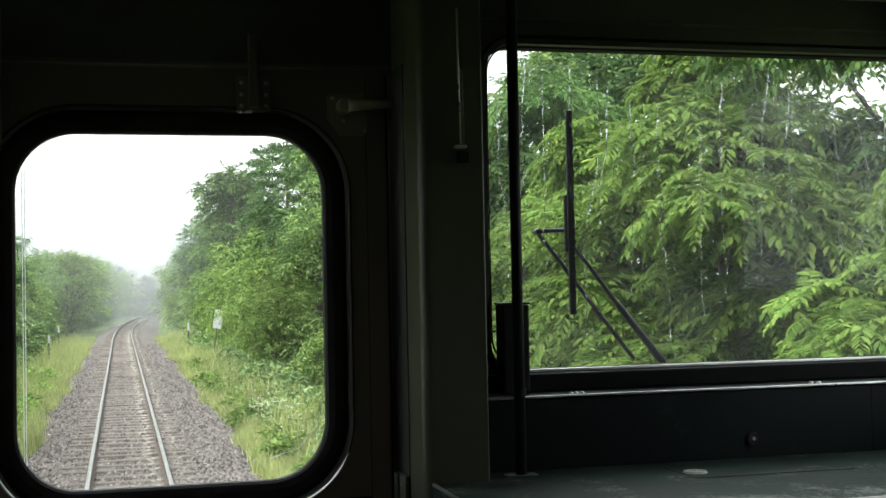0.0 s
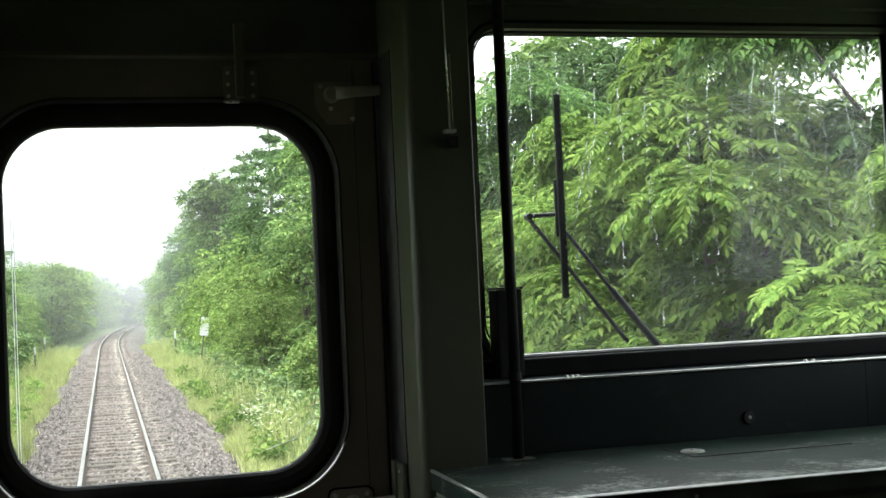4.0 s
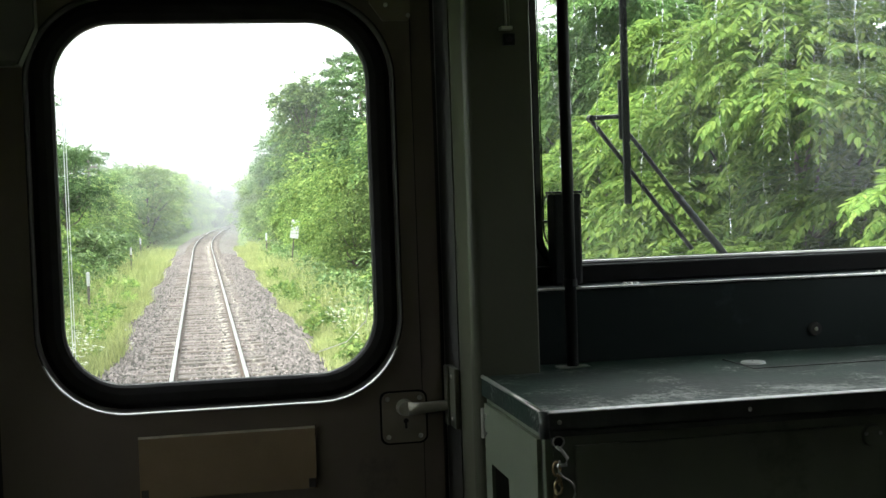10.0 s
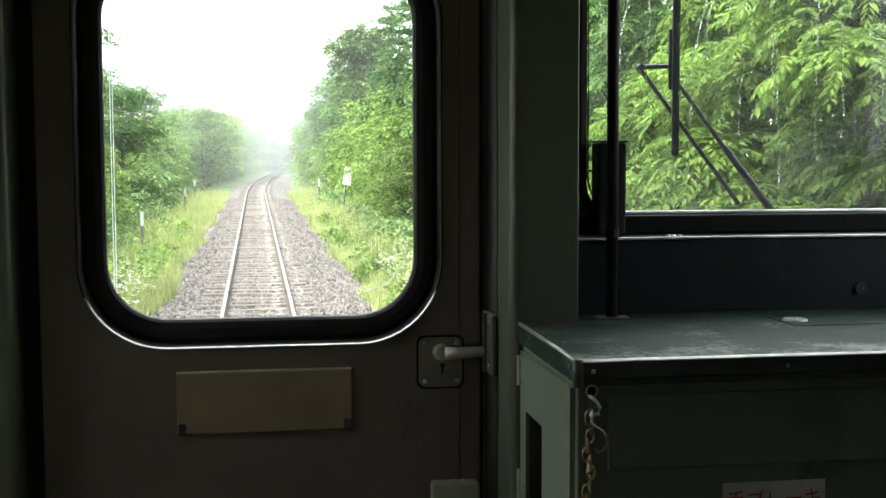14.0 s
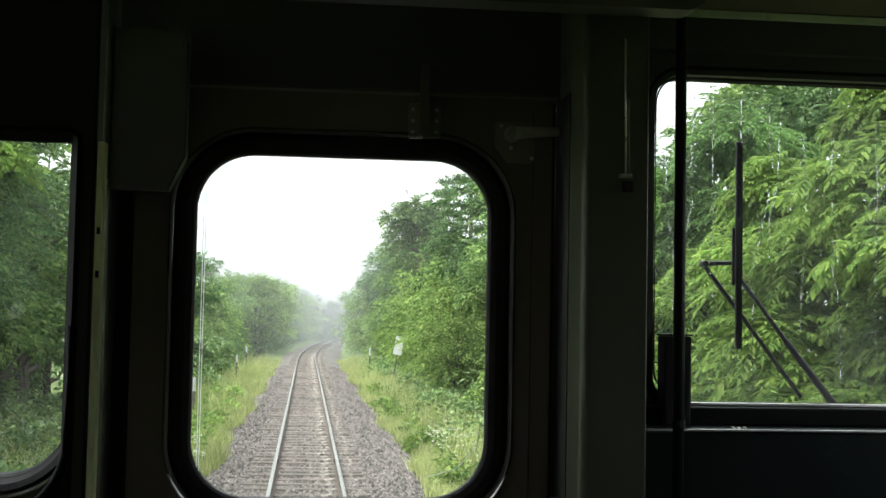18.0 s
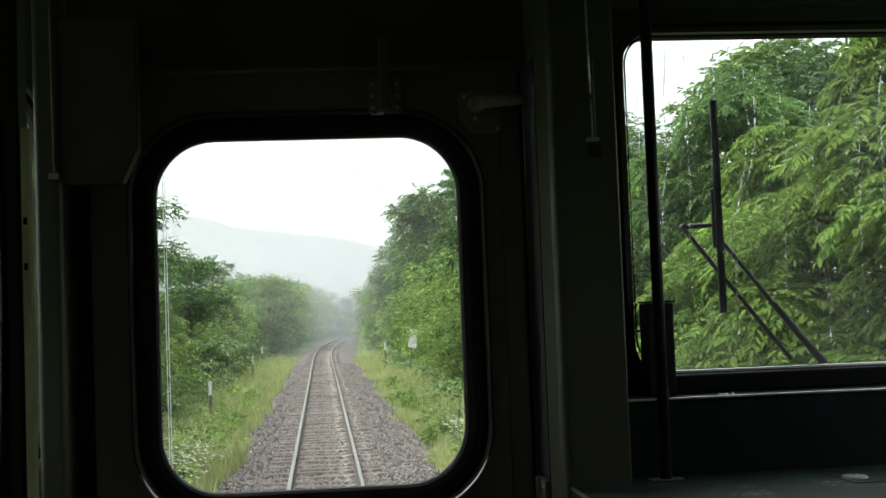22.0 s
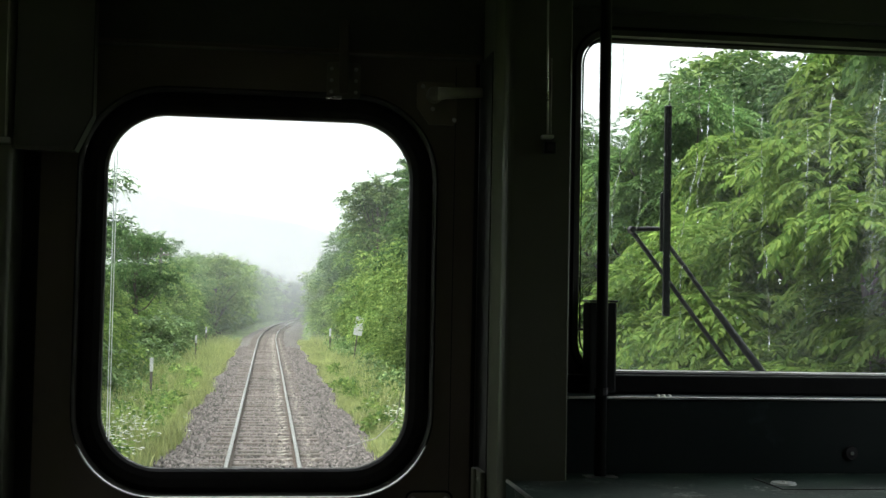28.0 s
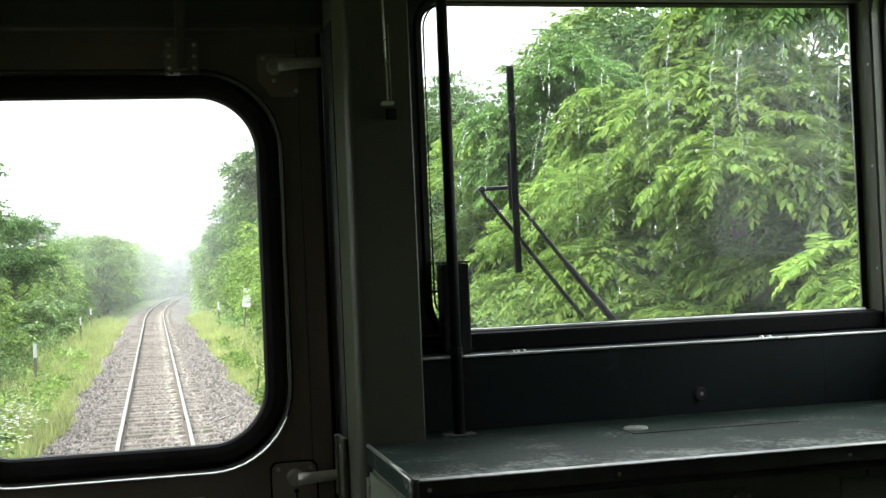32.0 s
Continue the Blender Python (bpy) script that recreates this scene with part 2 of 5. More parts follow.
def scuffed_top(m, front, depth):
    """Adds fine pale scratches to a painted top, thickest where arms rub along the front edge."""
    n, l = m.node_tree.nodes, m.node_tree.links
    p = n["Principled BSDF"]
    co = n.new("ShaderNodeTexCoord")
    xyz = n.new("ShaderNodeSeparateXYZ")
    l.new(co.outputs["Object"], xyz.inputs[0])
    near_front = n.new("ShaderNodeMapRange")
    near_front.interpolation_type = "SMOOTHSTEP"
    near_front.inputs["From Min"].default_value, near_front.inputs["From Max"].default_value = front + depth, front
    l.new(xyz.outputs["Y"], near_front.inputs["Value"])
    grain = n.new("ShaderNodeTexNoise")
    grain.inputs["Scale"].default_value, grain.inputs["Detail"].default_value, grain.inputs["Roughness"].default_value = 120, 10, 0.85
    cloud = n.new("ShaderNodeTexNoise")
    cloud.inputs["Scale"].default_value, cloud.inputs["Detail"].default_value = 10, 7
    l.new(co.outputs["Object"], grain.inputs["Vector"])
    l.new(co.outputs["Object"], cloud.inputs["Vector"])
    a = n.new("ShaderNodeMath")
    a.operation = "MULTIPLY_ADD"
    a.inputs[1].default_value = 1.9
    rub = n.new("ShaderNodeMath")
    rub.operation, rub.inputs[1].default_value = "MULTIPLY", 0.26
    l.new(near_front.outputs[0], rub.inputs[0])
    l.new(grain.outputs[0], a.inputs[0])
    l.new(rub.outputs[0], a.inputs[2])
    b = n.new("ShaderNodeMath")
    b.operation = "MULTIPLY_ADD"
    b.inputs[1].default_value = 1.0
    l.new(cloud.outputs[0], b.inputs[0])
    l.new(a.outputs[0], b.inputs[2])
    cut = n.new("ShaderNodeMapRange")
    cut.inputs["From Min"].default_value, cut.inputs["From Max"].default_value = 1.58, 1.86
    cut.inputs["To Max"].default_value = 0.9
    l.new(b.outputs[0], cut.inputs["Value"])
    mx = n.new("ShaderNodeMixRGB")
    mx.inputs[2].default_value = (0.36, 0.375, 0.355, 1)
    l.new(cut.outputs[0], mx.inputs[0])
    l.new(p.inputs["Base Color"].links[0].from_socket, mx.inputs[1])
    l.new(mx.outputs[0], p.inputs["Base Color"])
    return m


scuffed_top(M_TOP, -0.522, 0.15)
M_PANEL = material("sill_panel_blue_green", (0.0105, 0.0158, 0.0155), 0.5, spec=0.15, vary=0.15, scale=4, bump=0.03, bump_scale=160, wear=(0.026, 0.042, 0.04), wear_amount=0.4)
M_BODY = material("console_body_green", (0.178, 0.208, 0.152), 0.45, vary=0.1, scale=4, bump=0.03, bump_scale=140, wear=(0.125, 0.145, 0.105), wear_amount=0.38)
M_FRONT = material("console_front_dark_green", (0.185, 0.210, 0.160), 0.5, vary=0.16, scale=3, bump=0.03, bump_scale=140, wear=(0.11, 0.125, 0.095), wear_amount=0.42)
M_STEEL = material("bare_worn_steel", (0.55, 0.55, 0.52), 0.34, 0.9, vary=0.2, scale=20, bump=0.15, bump_scale=300, wear=(0.22, 0.2, 0.17), wear_amount=0.4, wear_scale=25)
# pale colour that carries the highlight on the kick plate's lip
M_PALE = material("plate_highlight_paint", (0.62, 0.57, 0.46), 0.35, 0.1, vary=0.2, scale=30, bump=0.1, bump_scale=200, wear=(0.4, 0.34, 0.25), wear_amount=0.42, wear_scale=25)
M_OLIVE = material("olive_box_paint", (0.34, 0.33, 0.23), 0.45, vary=0.15, scale=9, bump=0.05, bump_scale=150, wear=(0.22, 0.21, 0.15), wear_amount=0.4, wear_scale=14)
M_GREYMETAL = material("dull_grey_metal", (0.42, 0.43, 0.42), 0.4, 0.2, vary=0.15, scale=30, bump=0.1, bump_scale=200)
M_RIM = material("dark_rim_paint", (0.034, 0.032, 0.029), 0.5, 0.0, vary=0.15, scale=20, bump=0.03, spec=0.12, rough_vary=0.08)
M_LIPDARK = material("chipped_dark_edge", (0.075, 0.085, 0.078), 0.35, 0.1, vary=0.3, scale=14, bump=0.08, bump_scale=120, wear=(0.10, 0.10, 0.09), wear_amount=0.36, wear_scale=26)
M_SHINE = material("polished_steel_edge", (0.74, 0.74, 0.72), 0.32, 0.9, vary=0.15, scale=25, bump=0.1, bump_scale=200, wear=(0.5, 0.5, 0.47), wear_amount=0.36, wear_scale=30)
# bright metal for the glints on the door rim and console edges
M_BEAD = material("glint_bead_metal", (0.50, 0.50, 0.48), 0.3, 0.85, spec=0.6, vary=0.08, scale=25, bump=0.05, bump_scale=200, rough_vary=0.06, wear=(0.26, 0.26, 0.25), wear_amount=0.46, wear_scale=22)
M_BRASS = material("tarnished_latch_metal", (0.22, 0.21, 0.175), 0.36, 0.25, vary=0.25, scale=30, bump=0.2, bump_scale=250, wear=(0.24, 0.22, 0.17), wear_amount=0.42, wear_scale=22)
M_LEVER = material("rubbed_lever_metal", (0.36, 0.345, 0.29), 0.34, 0.3, vary=0.2, scale=30, bump=0.15, bump_scale=250, wear=(0.27, 0.25, 0.20), wear_amount=0.4, wear_scale=25)
M_PLATE = material("brown_plate_metal", (0.32, 0.238, 0.150), 0.42, 0.2, vary=0.12, scale=7, bump=0.06, bump_scale=120, wear=(0.22, 0.175, 0.115), wear_amount=0.42, wear_scale=9)
M_RUBBER = material("black_rubber", (0.034, 0.032, 0.034), 0.6, vary=0.2, scale=20, bump=0.04, bump_scale=200, spec=0.14)
M_SEAL = material("matt_black_seal", (0.009, 0.009, 0.0095), 0.7, vary=0.2, scale=20, bump=0.04, bump_scale=200, spec=0.06)
M_BLACK = material("black_steel", (0.012, 0.0125, 0.013), 0.5, 0.0, vary=0.2, scale=25, bump=0.1, bump_scale=200, spec=0.2)
M_CHAIN = material("rusty_brass_chain", (0.46, 0.36, 0.20), 0.35, 0.8, vary=0.35, scale=60, bump=0.2, bump_scale=200)
M_WHITE_PLATE = material("label_white_enamel", (0.62, 0.60, 0.55), 0.4, vary=0.08, scale=15, wear=(0.35, 0.3, 0.24), wear_amount=0.32, wear_scale=20)
M_RED = material("label_red_lettering", (0.42, 0.05, 0.04), 0.5, vary=0.1)
M_WIPER = material("wiper_black_paint", (0.02, 0.02, 0.024), 0.4, 0.1, vary=0.25, scale=40, bump=0.2, bump_scale=150, wear=(0.07, 0.05, 0.06), wear_amount=0.35, wear_scale=40)
M_FLOOR = material("cab_floor_grey", (0.06, 0.06, 0.056), 0.6, vary=0.2, scale=5, bump=0.2)
M_SKIN = material("car_body_paint", (0.30, 0.10, 0.05), 0.4, vary=0.08, scale=2)
M_GLASS = glass_material("window_glass", (0.95, 0.98, 0.965), 0.012, 0.012)
M_GLASS_WET = glass_material("wet_window_glass", (0.95, 0.98, 0.965), 0.012, 0.024)
M_WATER = water_material("rain_water")
M_HILL = distance_material("hill_haze_glow", (0.775, 0.765, 0.815), HILL)
M_RAIL_TOP = material("polished_rail_head", (0.22, 0.212, 0.205), 0.42, 0.8, vary=0.1, scale=6, bump=0.1, stretch=(20, 0.3, 1))
M_RAIL = material("rusty_rail_web", (0.085, 0.062, 0.05), 0.8, 0.2, vary=0.25, scale=12, bump=0.4)
M_SLEEPER = material("weathered_sleeper_timber", (0.108, 0.090, 0.080), 0.85, vary=0.35, scale=9, bump=0.6, bump_scale=40, stretch=(0.4, 6, 3), per_object=0.25, wear=(0.33, 0.30, 0.265), wear_amount=0.43, wear_scale=4)
M_BALLAST = material("grey_brown_ballast", (0.088, 0.076, 0.071), 0.9, vary=0.45, scale=9, bump=1.0, bump_scale=14, wear=(0.13, 0.112, 0.098), wear_amount=0.42, wear_scale=1.2)
M_STONE = material("crushed_stone", (0.118, 0.104, 0.098), 0.9, vary=0.25, scale=20, bump=0.3, per_island=0.75)
M_SOIL = material("grassy_soil", (0.095, 0.14, 0.04), 0.95, vary=0.35, scale=0.6, bump=0.8, bump_scale=10, wear=(0.13, 0.13, 0.055), wear_amount=0.4, wear_scale=0.4)
M_GRASS = material("fresh_grass", (0.300, 0.340, 0.135), 0.6, vary=0.25, scale=0.5, bump=0, per_island=0.35, translucent=0.35, wear=(0.30, 0.34, 0.11), wear_amount=0.42, wear_scale=0.35)
M_WEED = material("broad_weed_leaf", (0.135, 0.22, 0.075), 0.5, vary=0.3, scale=0.7, bump=0, per_island=0.4, translucent=0.3)
M_LEAF = material("tree_leaf_mid_green", (0.128, 0.205, 0.066), 0.62, vary=0.25, scale=0.35, bump=0, per_island=0.45, translucent=0.45, spec=0.12, tone=0.28)
M_LEAF_B = material("tree_leaf_light_green", (0.188, 0.285, 0.082), 0.62, vary=0.25, scale=0.35, bump=0, per_island=0.45, translucent=0.45, spec=0.12, tone=0.28)
M_LEAF_C = material("tree_leaf_dark_green", (0.085, 0.148, 0.055), 0.62, vary=0.25, scale=0.35, bump=0, per_island=0.4, translucent=0.4, spec=0.12, tone=0.28)
M_FROND = material("compound_leaf_mid_green", (0.076, 0.138, 0.042), 0.6, vary=0.45, scale=0.5, bump=0, per_island=0.30, translucent=0.5, spec=0.06, tone=0.28)
M_FROND_B = material("compound_leaf_light_green", (0.130, 0.208, 0.048), 0.6, vary=0.45, scale=0.5, bump=0, per_island=0.30, translucent=0.5, spec=0.06, tone=0.28)
M_BARK = material("wet_dark_bark", (0.075, 0.06, 0.048), 0.8, vary=0.3, scale=4, bump=0.8, bump_scale=18, stretch=(3, 3, 0.6))
M_FLOWER = material("white_daisy_petals", (0.75, 0.74, 0.68), 0.6, vary=0.05, bump=0, translucent=0.2)
M_DEAD = material("dry_brown_weed", (0.30, 0.22, 0.115), 0.7, vary=0.3, scale=0.8, bump=0, per_island=0.45, translucent=0.25)
M_SIGN = material("white_sign_paint", (0.38, 0.39, 0.385), 0.5, vary=0.08, scale=5, wear=(0.42, 0.41, 0.38), wear_amount=0.35)
M_POLE = material("dark_wooden_pole", (0.09, 0.08, 0.07), 0.85, vary=0.25, scale=5, bump=0.4, stretch=(3, 3, 0.4))


# ---- building helpers ----
def thing(name, label="", category="", group="", kind="", at=(0, 0, 0)):
    ob = new(name)
    ob.empty_display_size = 0.1
    ob.location = at
    return tagged(ob, label, category, group, kind)


def part(name, bm, mat, parent=None, label="", smooth=False):
    """Links a bmesh, given in world places, as one mesh object, under a thing or a part if one is given."""
    me = bpy.data.meshes.new(name)
    bmesh.ops.recalc_face_normals(bm, faces=bm.faces)
    bm.to_mesh(me)
    bm.free()
    me.materials.append(mat)
    if smooth:
        me.polygons.foreach_set("use_smooth", [True] * len(me.polygons))
    ob = new(name, me)
    if parent is not None:
        ob.parent = parent
        off = Vector((0, 0, 0))
        up = parent
        while up is not None:
            off += up.location
            up = up.parent
        ob.location = -off
    if label:
        ob["label"] = label
    return ob


def solo(name, bm, mat, label="", category="", group="", kind="", smooth=False):
    return tagged(part(name, bm, mat, smooth=smooth), label, category, group, kind)


def box(x0, x1, y0, y1, z0, z1, bevel=0.0, into=None, seg=2):
    bm = bmesh.new()
    vs = bmesh.ops.create_cube(bm, size=1.0)["verts"]
    for v in vs:
        v.co = ((x0 + x1) / 2 + v.co.x * (x1 - x0), (y0 + y1) / 2 + v.co.y * (y1 - y0), (z0 + z1) / 2 + v.co.z * (z1 - z0))
    if bevel:
        bmesh.ops.bevel(bm, geom=list(bm.edges), offset=bevel, segments=seg, profile=0.6, affect="EDGES")
    return merge(into, bm) if into is not None else bm


def merge(into, bm):
    me = bpy.data.meshes.new("tmp")
    bm.to_mesh(me)
    bm.free()
    into.from_mesh(me)
    bpy.data.meshes.remove(me)
    return into


def rounded(x0, x1, z0, z1, r, n=8):
    pts = []
    for cx, cz, a0 in ((x1 - r, z1 - r, 0), (x0 + r, z1 - r, 90), (x0 + r, z0 + r, 180), (x1 - r, z0 + r, 270)):
        for i in range(n + 1):
            a = radians(a0 + 90 * i / n)
            pts.append((cx + r * math.cos(a), cz + r * math.sin(a)))
    return pts


def loft(rings, closed=False):
    """Quads between successive rings of points."""
    bm = bmesh.new()
    vs = [[bm.verts.new(p) for p in ring] for ring in rings]
    pairs = list(zip(vs, vs[1:])) + ([(vs[-1], vs[0])] if closed else [])
    for a, b in pairs:
        for i in range(len(a)):
            j = (i + 1) % len(a)
            bm.faces.new((a[i], a[j], b[j], b[i]))
    return bm


def frame_ring(x0, x1, z0, z1, r, profile, n=8):
    """A ring round a rounded opening; profile is a closed list of (outward offset, y)."""
    rings = [[(x, y, z) for x, z in rounded(x0 - o, x1 + o, z0 - o, z1 + o, max(0.004, r + o), n)] for o, y in profile]
    return loft(rings, closed=True)


def prism(outline, y0, y1):
    """A solid from an outline of (x, z) between two depths."""
    bm = bmesh.new()
    a = [bm.verts.new((x, y0, z)) for x, z in outline]
    b = [bm.verts.new((x, y1, z)) for x, z in outline]
    bm.faces.new(a)
    bm.faces.new(b[::-1])
    for i in range(len(a)):
        j = (i + 1) % len(a)
        bm.faces.new((a[i], b[i], b[j], a[j]))
    return bm


def prism_x(outline, x0, x1):
    """A bar along x from an outline of (y, z)."""
    bm = bmesh.new()
    a = [bm.verts.new((x0, y, z)) for y, z in outline]
    b = [bm.verts.new((x1, y, z)) for y, z in outline]
    bm.faces.new(a)
    bm.faces.new(b[::-1])
    for i in range(len(a)):
        j = (i + 1) % len(a)
        bm.faces.new((a[i], b[i], b[j], a[j]))
    return bm


def wall_with_hole(x0, x1, z0, z1, hole, r, y0, y1):
    hx0, hx1, hz0, hz1 = hole
    bm = bmesh.new()
    box(x0, hx0, y0, y1, z0, z1, into=bm)
    box(hx1, x1, y0, y1, z0, z1, into=bm)
    box(hx0, hx1, y0, y1, z0, hz0, into=bm)
    box(hx0, hx1, y0, y1, hz1, z1, into=bm)
    for cx, cz, sx, sz in ((hx0, hz0, 1, 1), (hx1, hz0, -1, 1), (hx0, hz1, 1, -1), (hx1, hz1, -1, -1)):
        arc = [(cx + sx * (r - r * math.cos(radians(a))), cz + sz * (r - r * math.sin(radians(a)))) for a in range(0, 91, 9)]
        merge(bm, prism([(cx, cz)] + arc, y0, y1))
    return bm


def tube(points, radius, sides=8, into=None, taper=None):
    bm = bmesh.new() if into is None else into
    pts = [Vector(p) for p in points]
    rings = []
    for i, p in enumerate(pts):
        d = (pts[min(i + 1, len(pts) - 1)] - pts[max(i - 1, 0)]).normalized()
        q = d.to_track_quat("Z", "Y")
        rad = taper[i] if taper else radius
        rings.append([bm.verts.new(p + q @ Vector((rad * math.cos(2 * math.pi * k / sides), rad * math.sin(2 * math.pi * k / sides), 0))) for k in range(sides)])
    for a, b in zip(rings, rings[1:]):
        for k in range(sides):
            bm.faces.new((a[k], a[(k + 1) % sides], b[(k + 1) % sides], b[k]))
    bm.faces.new(rings[0][::-1])
    bm.faces.new(rings[-1])
    return bm


def disc(center, axis, radius, thick, sides=20, bevel=0.0, into=None):
    bm = bmesh.new()
    bmesh.ops.create_cone(bm, cap_ends=True, segments=sides, radius1=radius, radius2=radius * (1 - bevel), depth=thick,
                          matrix=Matrix.Translation(center) @ Vector(axis).to_track_quat("Z", "Y").to_matrix().to_4x4())
    return merge(into, bm) if into is not None else bm


def screw(place, axis, parent, r=0.004, name="screw"):
    bm = disc(place, axis, r, r * 0.7, 10, 0.35)
    return part(name, bm, M_STEEL, parent, smooth=False)


# ---- the car's shell: floor, walls, ceiling ----
FLOOR, CEIL = 1.2, 3.36
W_IN = 1.4605
# floor is out of view; its dark tone holds the bounce light down
solo("floor", box(-W_IN, W_IN, -5.0, 0.10, FLOOR - 0.08, FLOOR), M_FLOOR, "grey worn cab floor of the railcar", "floor", kind="structure")
# out of view; its cream colour works as a reflector
solo("ceiling", box(-W_IN, W_IN, -5.0, 0.10, CEIL, CEIL + 0.04), M_ROOFIN, "unseen ceiling over the cab, kept pale to bounce light down", "ceiling", kind="structure")
roof = bmesh.new()
ring_a = [(x, 3.40 + 0.42 * math.sqrt(max(0, 1 - (x / 1.53) ** 2))) for x in np.linspace(-1.52, 1.52, 25)]
merge(roof, prism([(-1.52, 3.402)] + ring_a[1:-1] + [(1.52, 3.402)], -5.06, 0.13))
solo("roof", roof, M_SKIN, "curved painted roof of the railcar", "roof", kind="structure")
# unseen closing wall, dark so that little light bounces back
solo("wall_south", box(-W_IN, W_IN, -5.06, -5.0, FLOOR - 0.1, 3.4), M_DARKER, "unseen wall closing the car, kept dark to cut bounce light", "wall", kind="structure")

# side walls with a side window each, and an unseen opening for fill light
SIDE_WIN = (-0.72, -0.002, 2.45, 3.10)


# unseen opening behind the cab, added and sized to let fill light in
FILL_OPENING = (-4.34, -3.78, 2.08, 2.66)


def side_wall(name, s, label):
    bm = wall_with_hole(-1.6, 0.069, FLOOR - 0.1, 3.40, SIDE_WIN, 0.06, 0.0, 0.055)
    merge(bm, wall_with_hole(-5.06, -1.6, FLOOR - 0.1, 3.40, FILL_OPENING, 0.06, 0.0, 0.055))
    for v in bm.verts:
        y, d, z = v.co
        v.co = (s * (W_IN + d), y, z)
    return solo(name, bm, M_GREEN, label, "wall", kind="structure")


wall_east = side_wall("wall_east", 1, "green painted side wall with a side window")
wall_west = side_wall("wall_west", -1, "green painted side wall with a side window")
for s, wname in ((1, "window_2"), (-1, "window_3")):
    w = thing(wname, "cab side window in a black rubber frame", "window", kind="structure", at=(s * W_IN, -0.7, 2.4))
    g = box(s * (W_IN + 0.024), s * (W_IN + 0.029), SIDE_WIN[0] + 0.008, SIDE_WIN[1] - 0.008, SIDE_WIN[2] + 0.008, SIDE_WIN[3] - 0.008)
    p = part("pane", g, M_GLASS, w)
    p.visible_shadow = False
    fr = frame_ring(SIDE_WIN[0], SIDE_WIN[1], SIDE_WIN[2], SIDE_WIN[3], 0.06, [(-0.012, 0.02), (-0.012, 0.035), (-0.001, 0.035), (-0.001, 0.02)], 5)
    for v in fr.verts:
        y, d, z = v.co
        v.co = (s * (W_IN + d), y, z)
    part("window_frame", fr, M_RUBBER, w)

# end wall: pieces round the door and the two end windows
R_WIN = (0.5665, 1.524, 2.469, 3.078)
L_WIN = (-1.40, -0.462, 2.33, 3.02)
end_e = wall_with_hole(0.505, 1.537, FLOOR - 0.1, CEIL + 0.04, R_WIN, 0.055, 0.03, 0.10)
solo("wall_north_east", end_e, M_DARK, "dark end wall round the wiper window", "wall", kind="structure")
end_w = wall_with_hole(-W_IN, -0.445, FLOOR - 0.1, CEIL + 0.04, L_WIN, 0.12, 0.03, 0.10)
solo("wall_north_west", end_w, M_GREEN, "green painted end wall round the far end window", "wall", kind="structure")
solo("wall_north_top", box(-0.398, 0.385, 0.012, 0.10, 3.016, CEIL + 0.04), M_CEIL, "dark panel over the gangway door", "wall", kind="structure")
solo("door_header_ledge", box(-0.372, 0.379, -0.012, 0.012, 3.016, 3.022, 0.002), M_DOOR, "thin steel rain strip over the door", "trim", kind="structure")


def post(name, pts, mat, label):
    bm = bmesh.new()
    lo = [bm.verts.new((x, y, FLOOR)) for x, y in pts]
    hi = [bm.verts.new((x, y, CEIL)) for x, y in pts]
    bm.faces.new(lo)
    bm.faces.new(hi[::-1])
    for i in range(len(pts)):
        j = (i + 1) % len(pts)
        bm.faces.new((lo[i], hi[i], hi[j], lo[j]))
    return solo(name, bm, mat, label, "pillar", kind="structure", smooth=False)


corner_e = [(0.407 - 0.016 * math.sin(radians(a)), -0.144 - 0.016 * math.cos(radians(a))) for a in range(80, -1, -16)]
post("pillar_east", corner_e + [(0.501, -0.16), (0.503, -0.158), (0.503, 0.10), (0.386, 0.10), (0.386, -0.09)], M_GREEN, "green painted steel pillar between door and window")
solo("gap_strip_east", box(0.3842, 0.3858, -0.078, 0.040, FLOOR, 3.016), M_DARK, "dark strip over the deep half of the pillar side", "trim", kind="structure")
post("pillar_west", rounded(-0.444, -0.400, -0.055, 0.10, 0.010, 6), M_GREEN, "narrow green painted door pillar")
# the gaps' shade put in as near-black filler boxes
solo("door_recess_east", box(0.3715, 0.3835, 0.045, 0.10, FLOOR, 3.016), M_DARK, "dark filler for the shade in the gap beside the door leaf", "trim", kind="structure")
solo("door_recess_west", box(-0.3995, -0.3665, 0.045, 0.10, FLOOR, 3.016), M_DARK, "dark filler for the shade in the gap beside the door leaf", "trim", kind="structure")

# ---- gangway door with its rounded window ----
DW = (-0.26, 0.26, 2.297, 2.902)
door = thing("door_1", "closed grey-green gangway door with a rounded window", "door", kind="structure", at=(0, 0, FLOOR))
part("door_leaf", wall_with_hole(-0.364, 0.369, FLOOR + 0.02, 3.012, (DW[0] - 0.043, DW[1] + 0.043, DW[2] - 0.043, DW[3] + 0.043), 0.143, 0.0, 0.050), M_DOOR, door)
part("stile_fold", box(0.333, 0.3345, -0.0012, 0.0008, FLOOR + 0.05, 3.0), M_DARK, door, "thin folded seam on the door leaf")
part("window_gasket", frame_ring(*DW, 0.10, [(0.0, 0.030), (0.0, 0.048), (0.0395, 0.048), (0.0395, 0.030), (0.030, 0.024), (0.015, 0.022), (0.004, 0.025)], 12), M_RUBBER, door, "broad black rubber window seal", smooth=False)
part("window_rim", frame_ring(*DW, 0.10, [(0.0400, 0.034), (0.0398, 0.010), (0.0402, -0.001), (0.0412, -0.0032), (0.0430, -0.0040), (0.0448, -0.0028), (0.0452, -0.0005), (0.0428, 0.001), (0.0428, 0.034)], 12), M_RIM, door, "thin glossy painted rim round the seal", smooth=True)
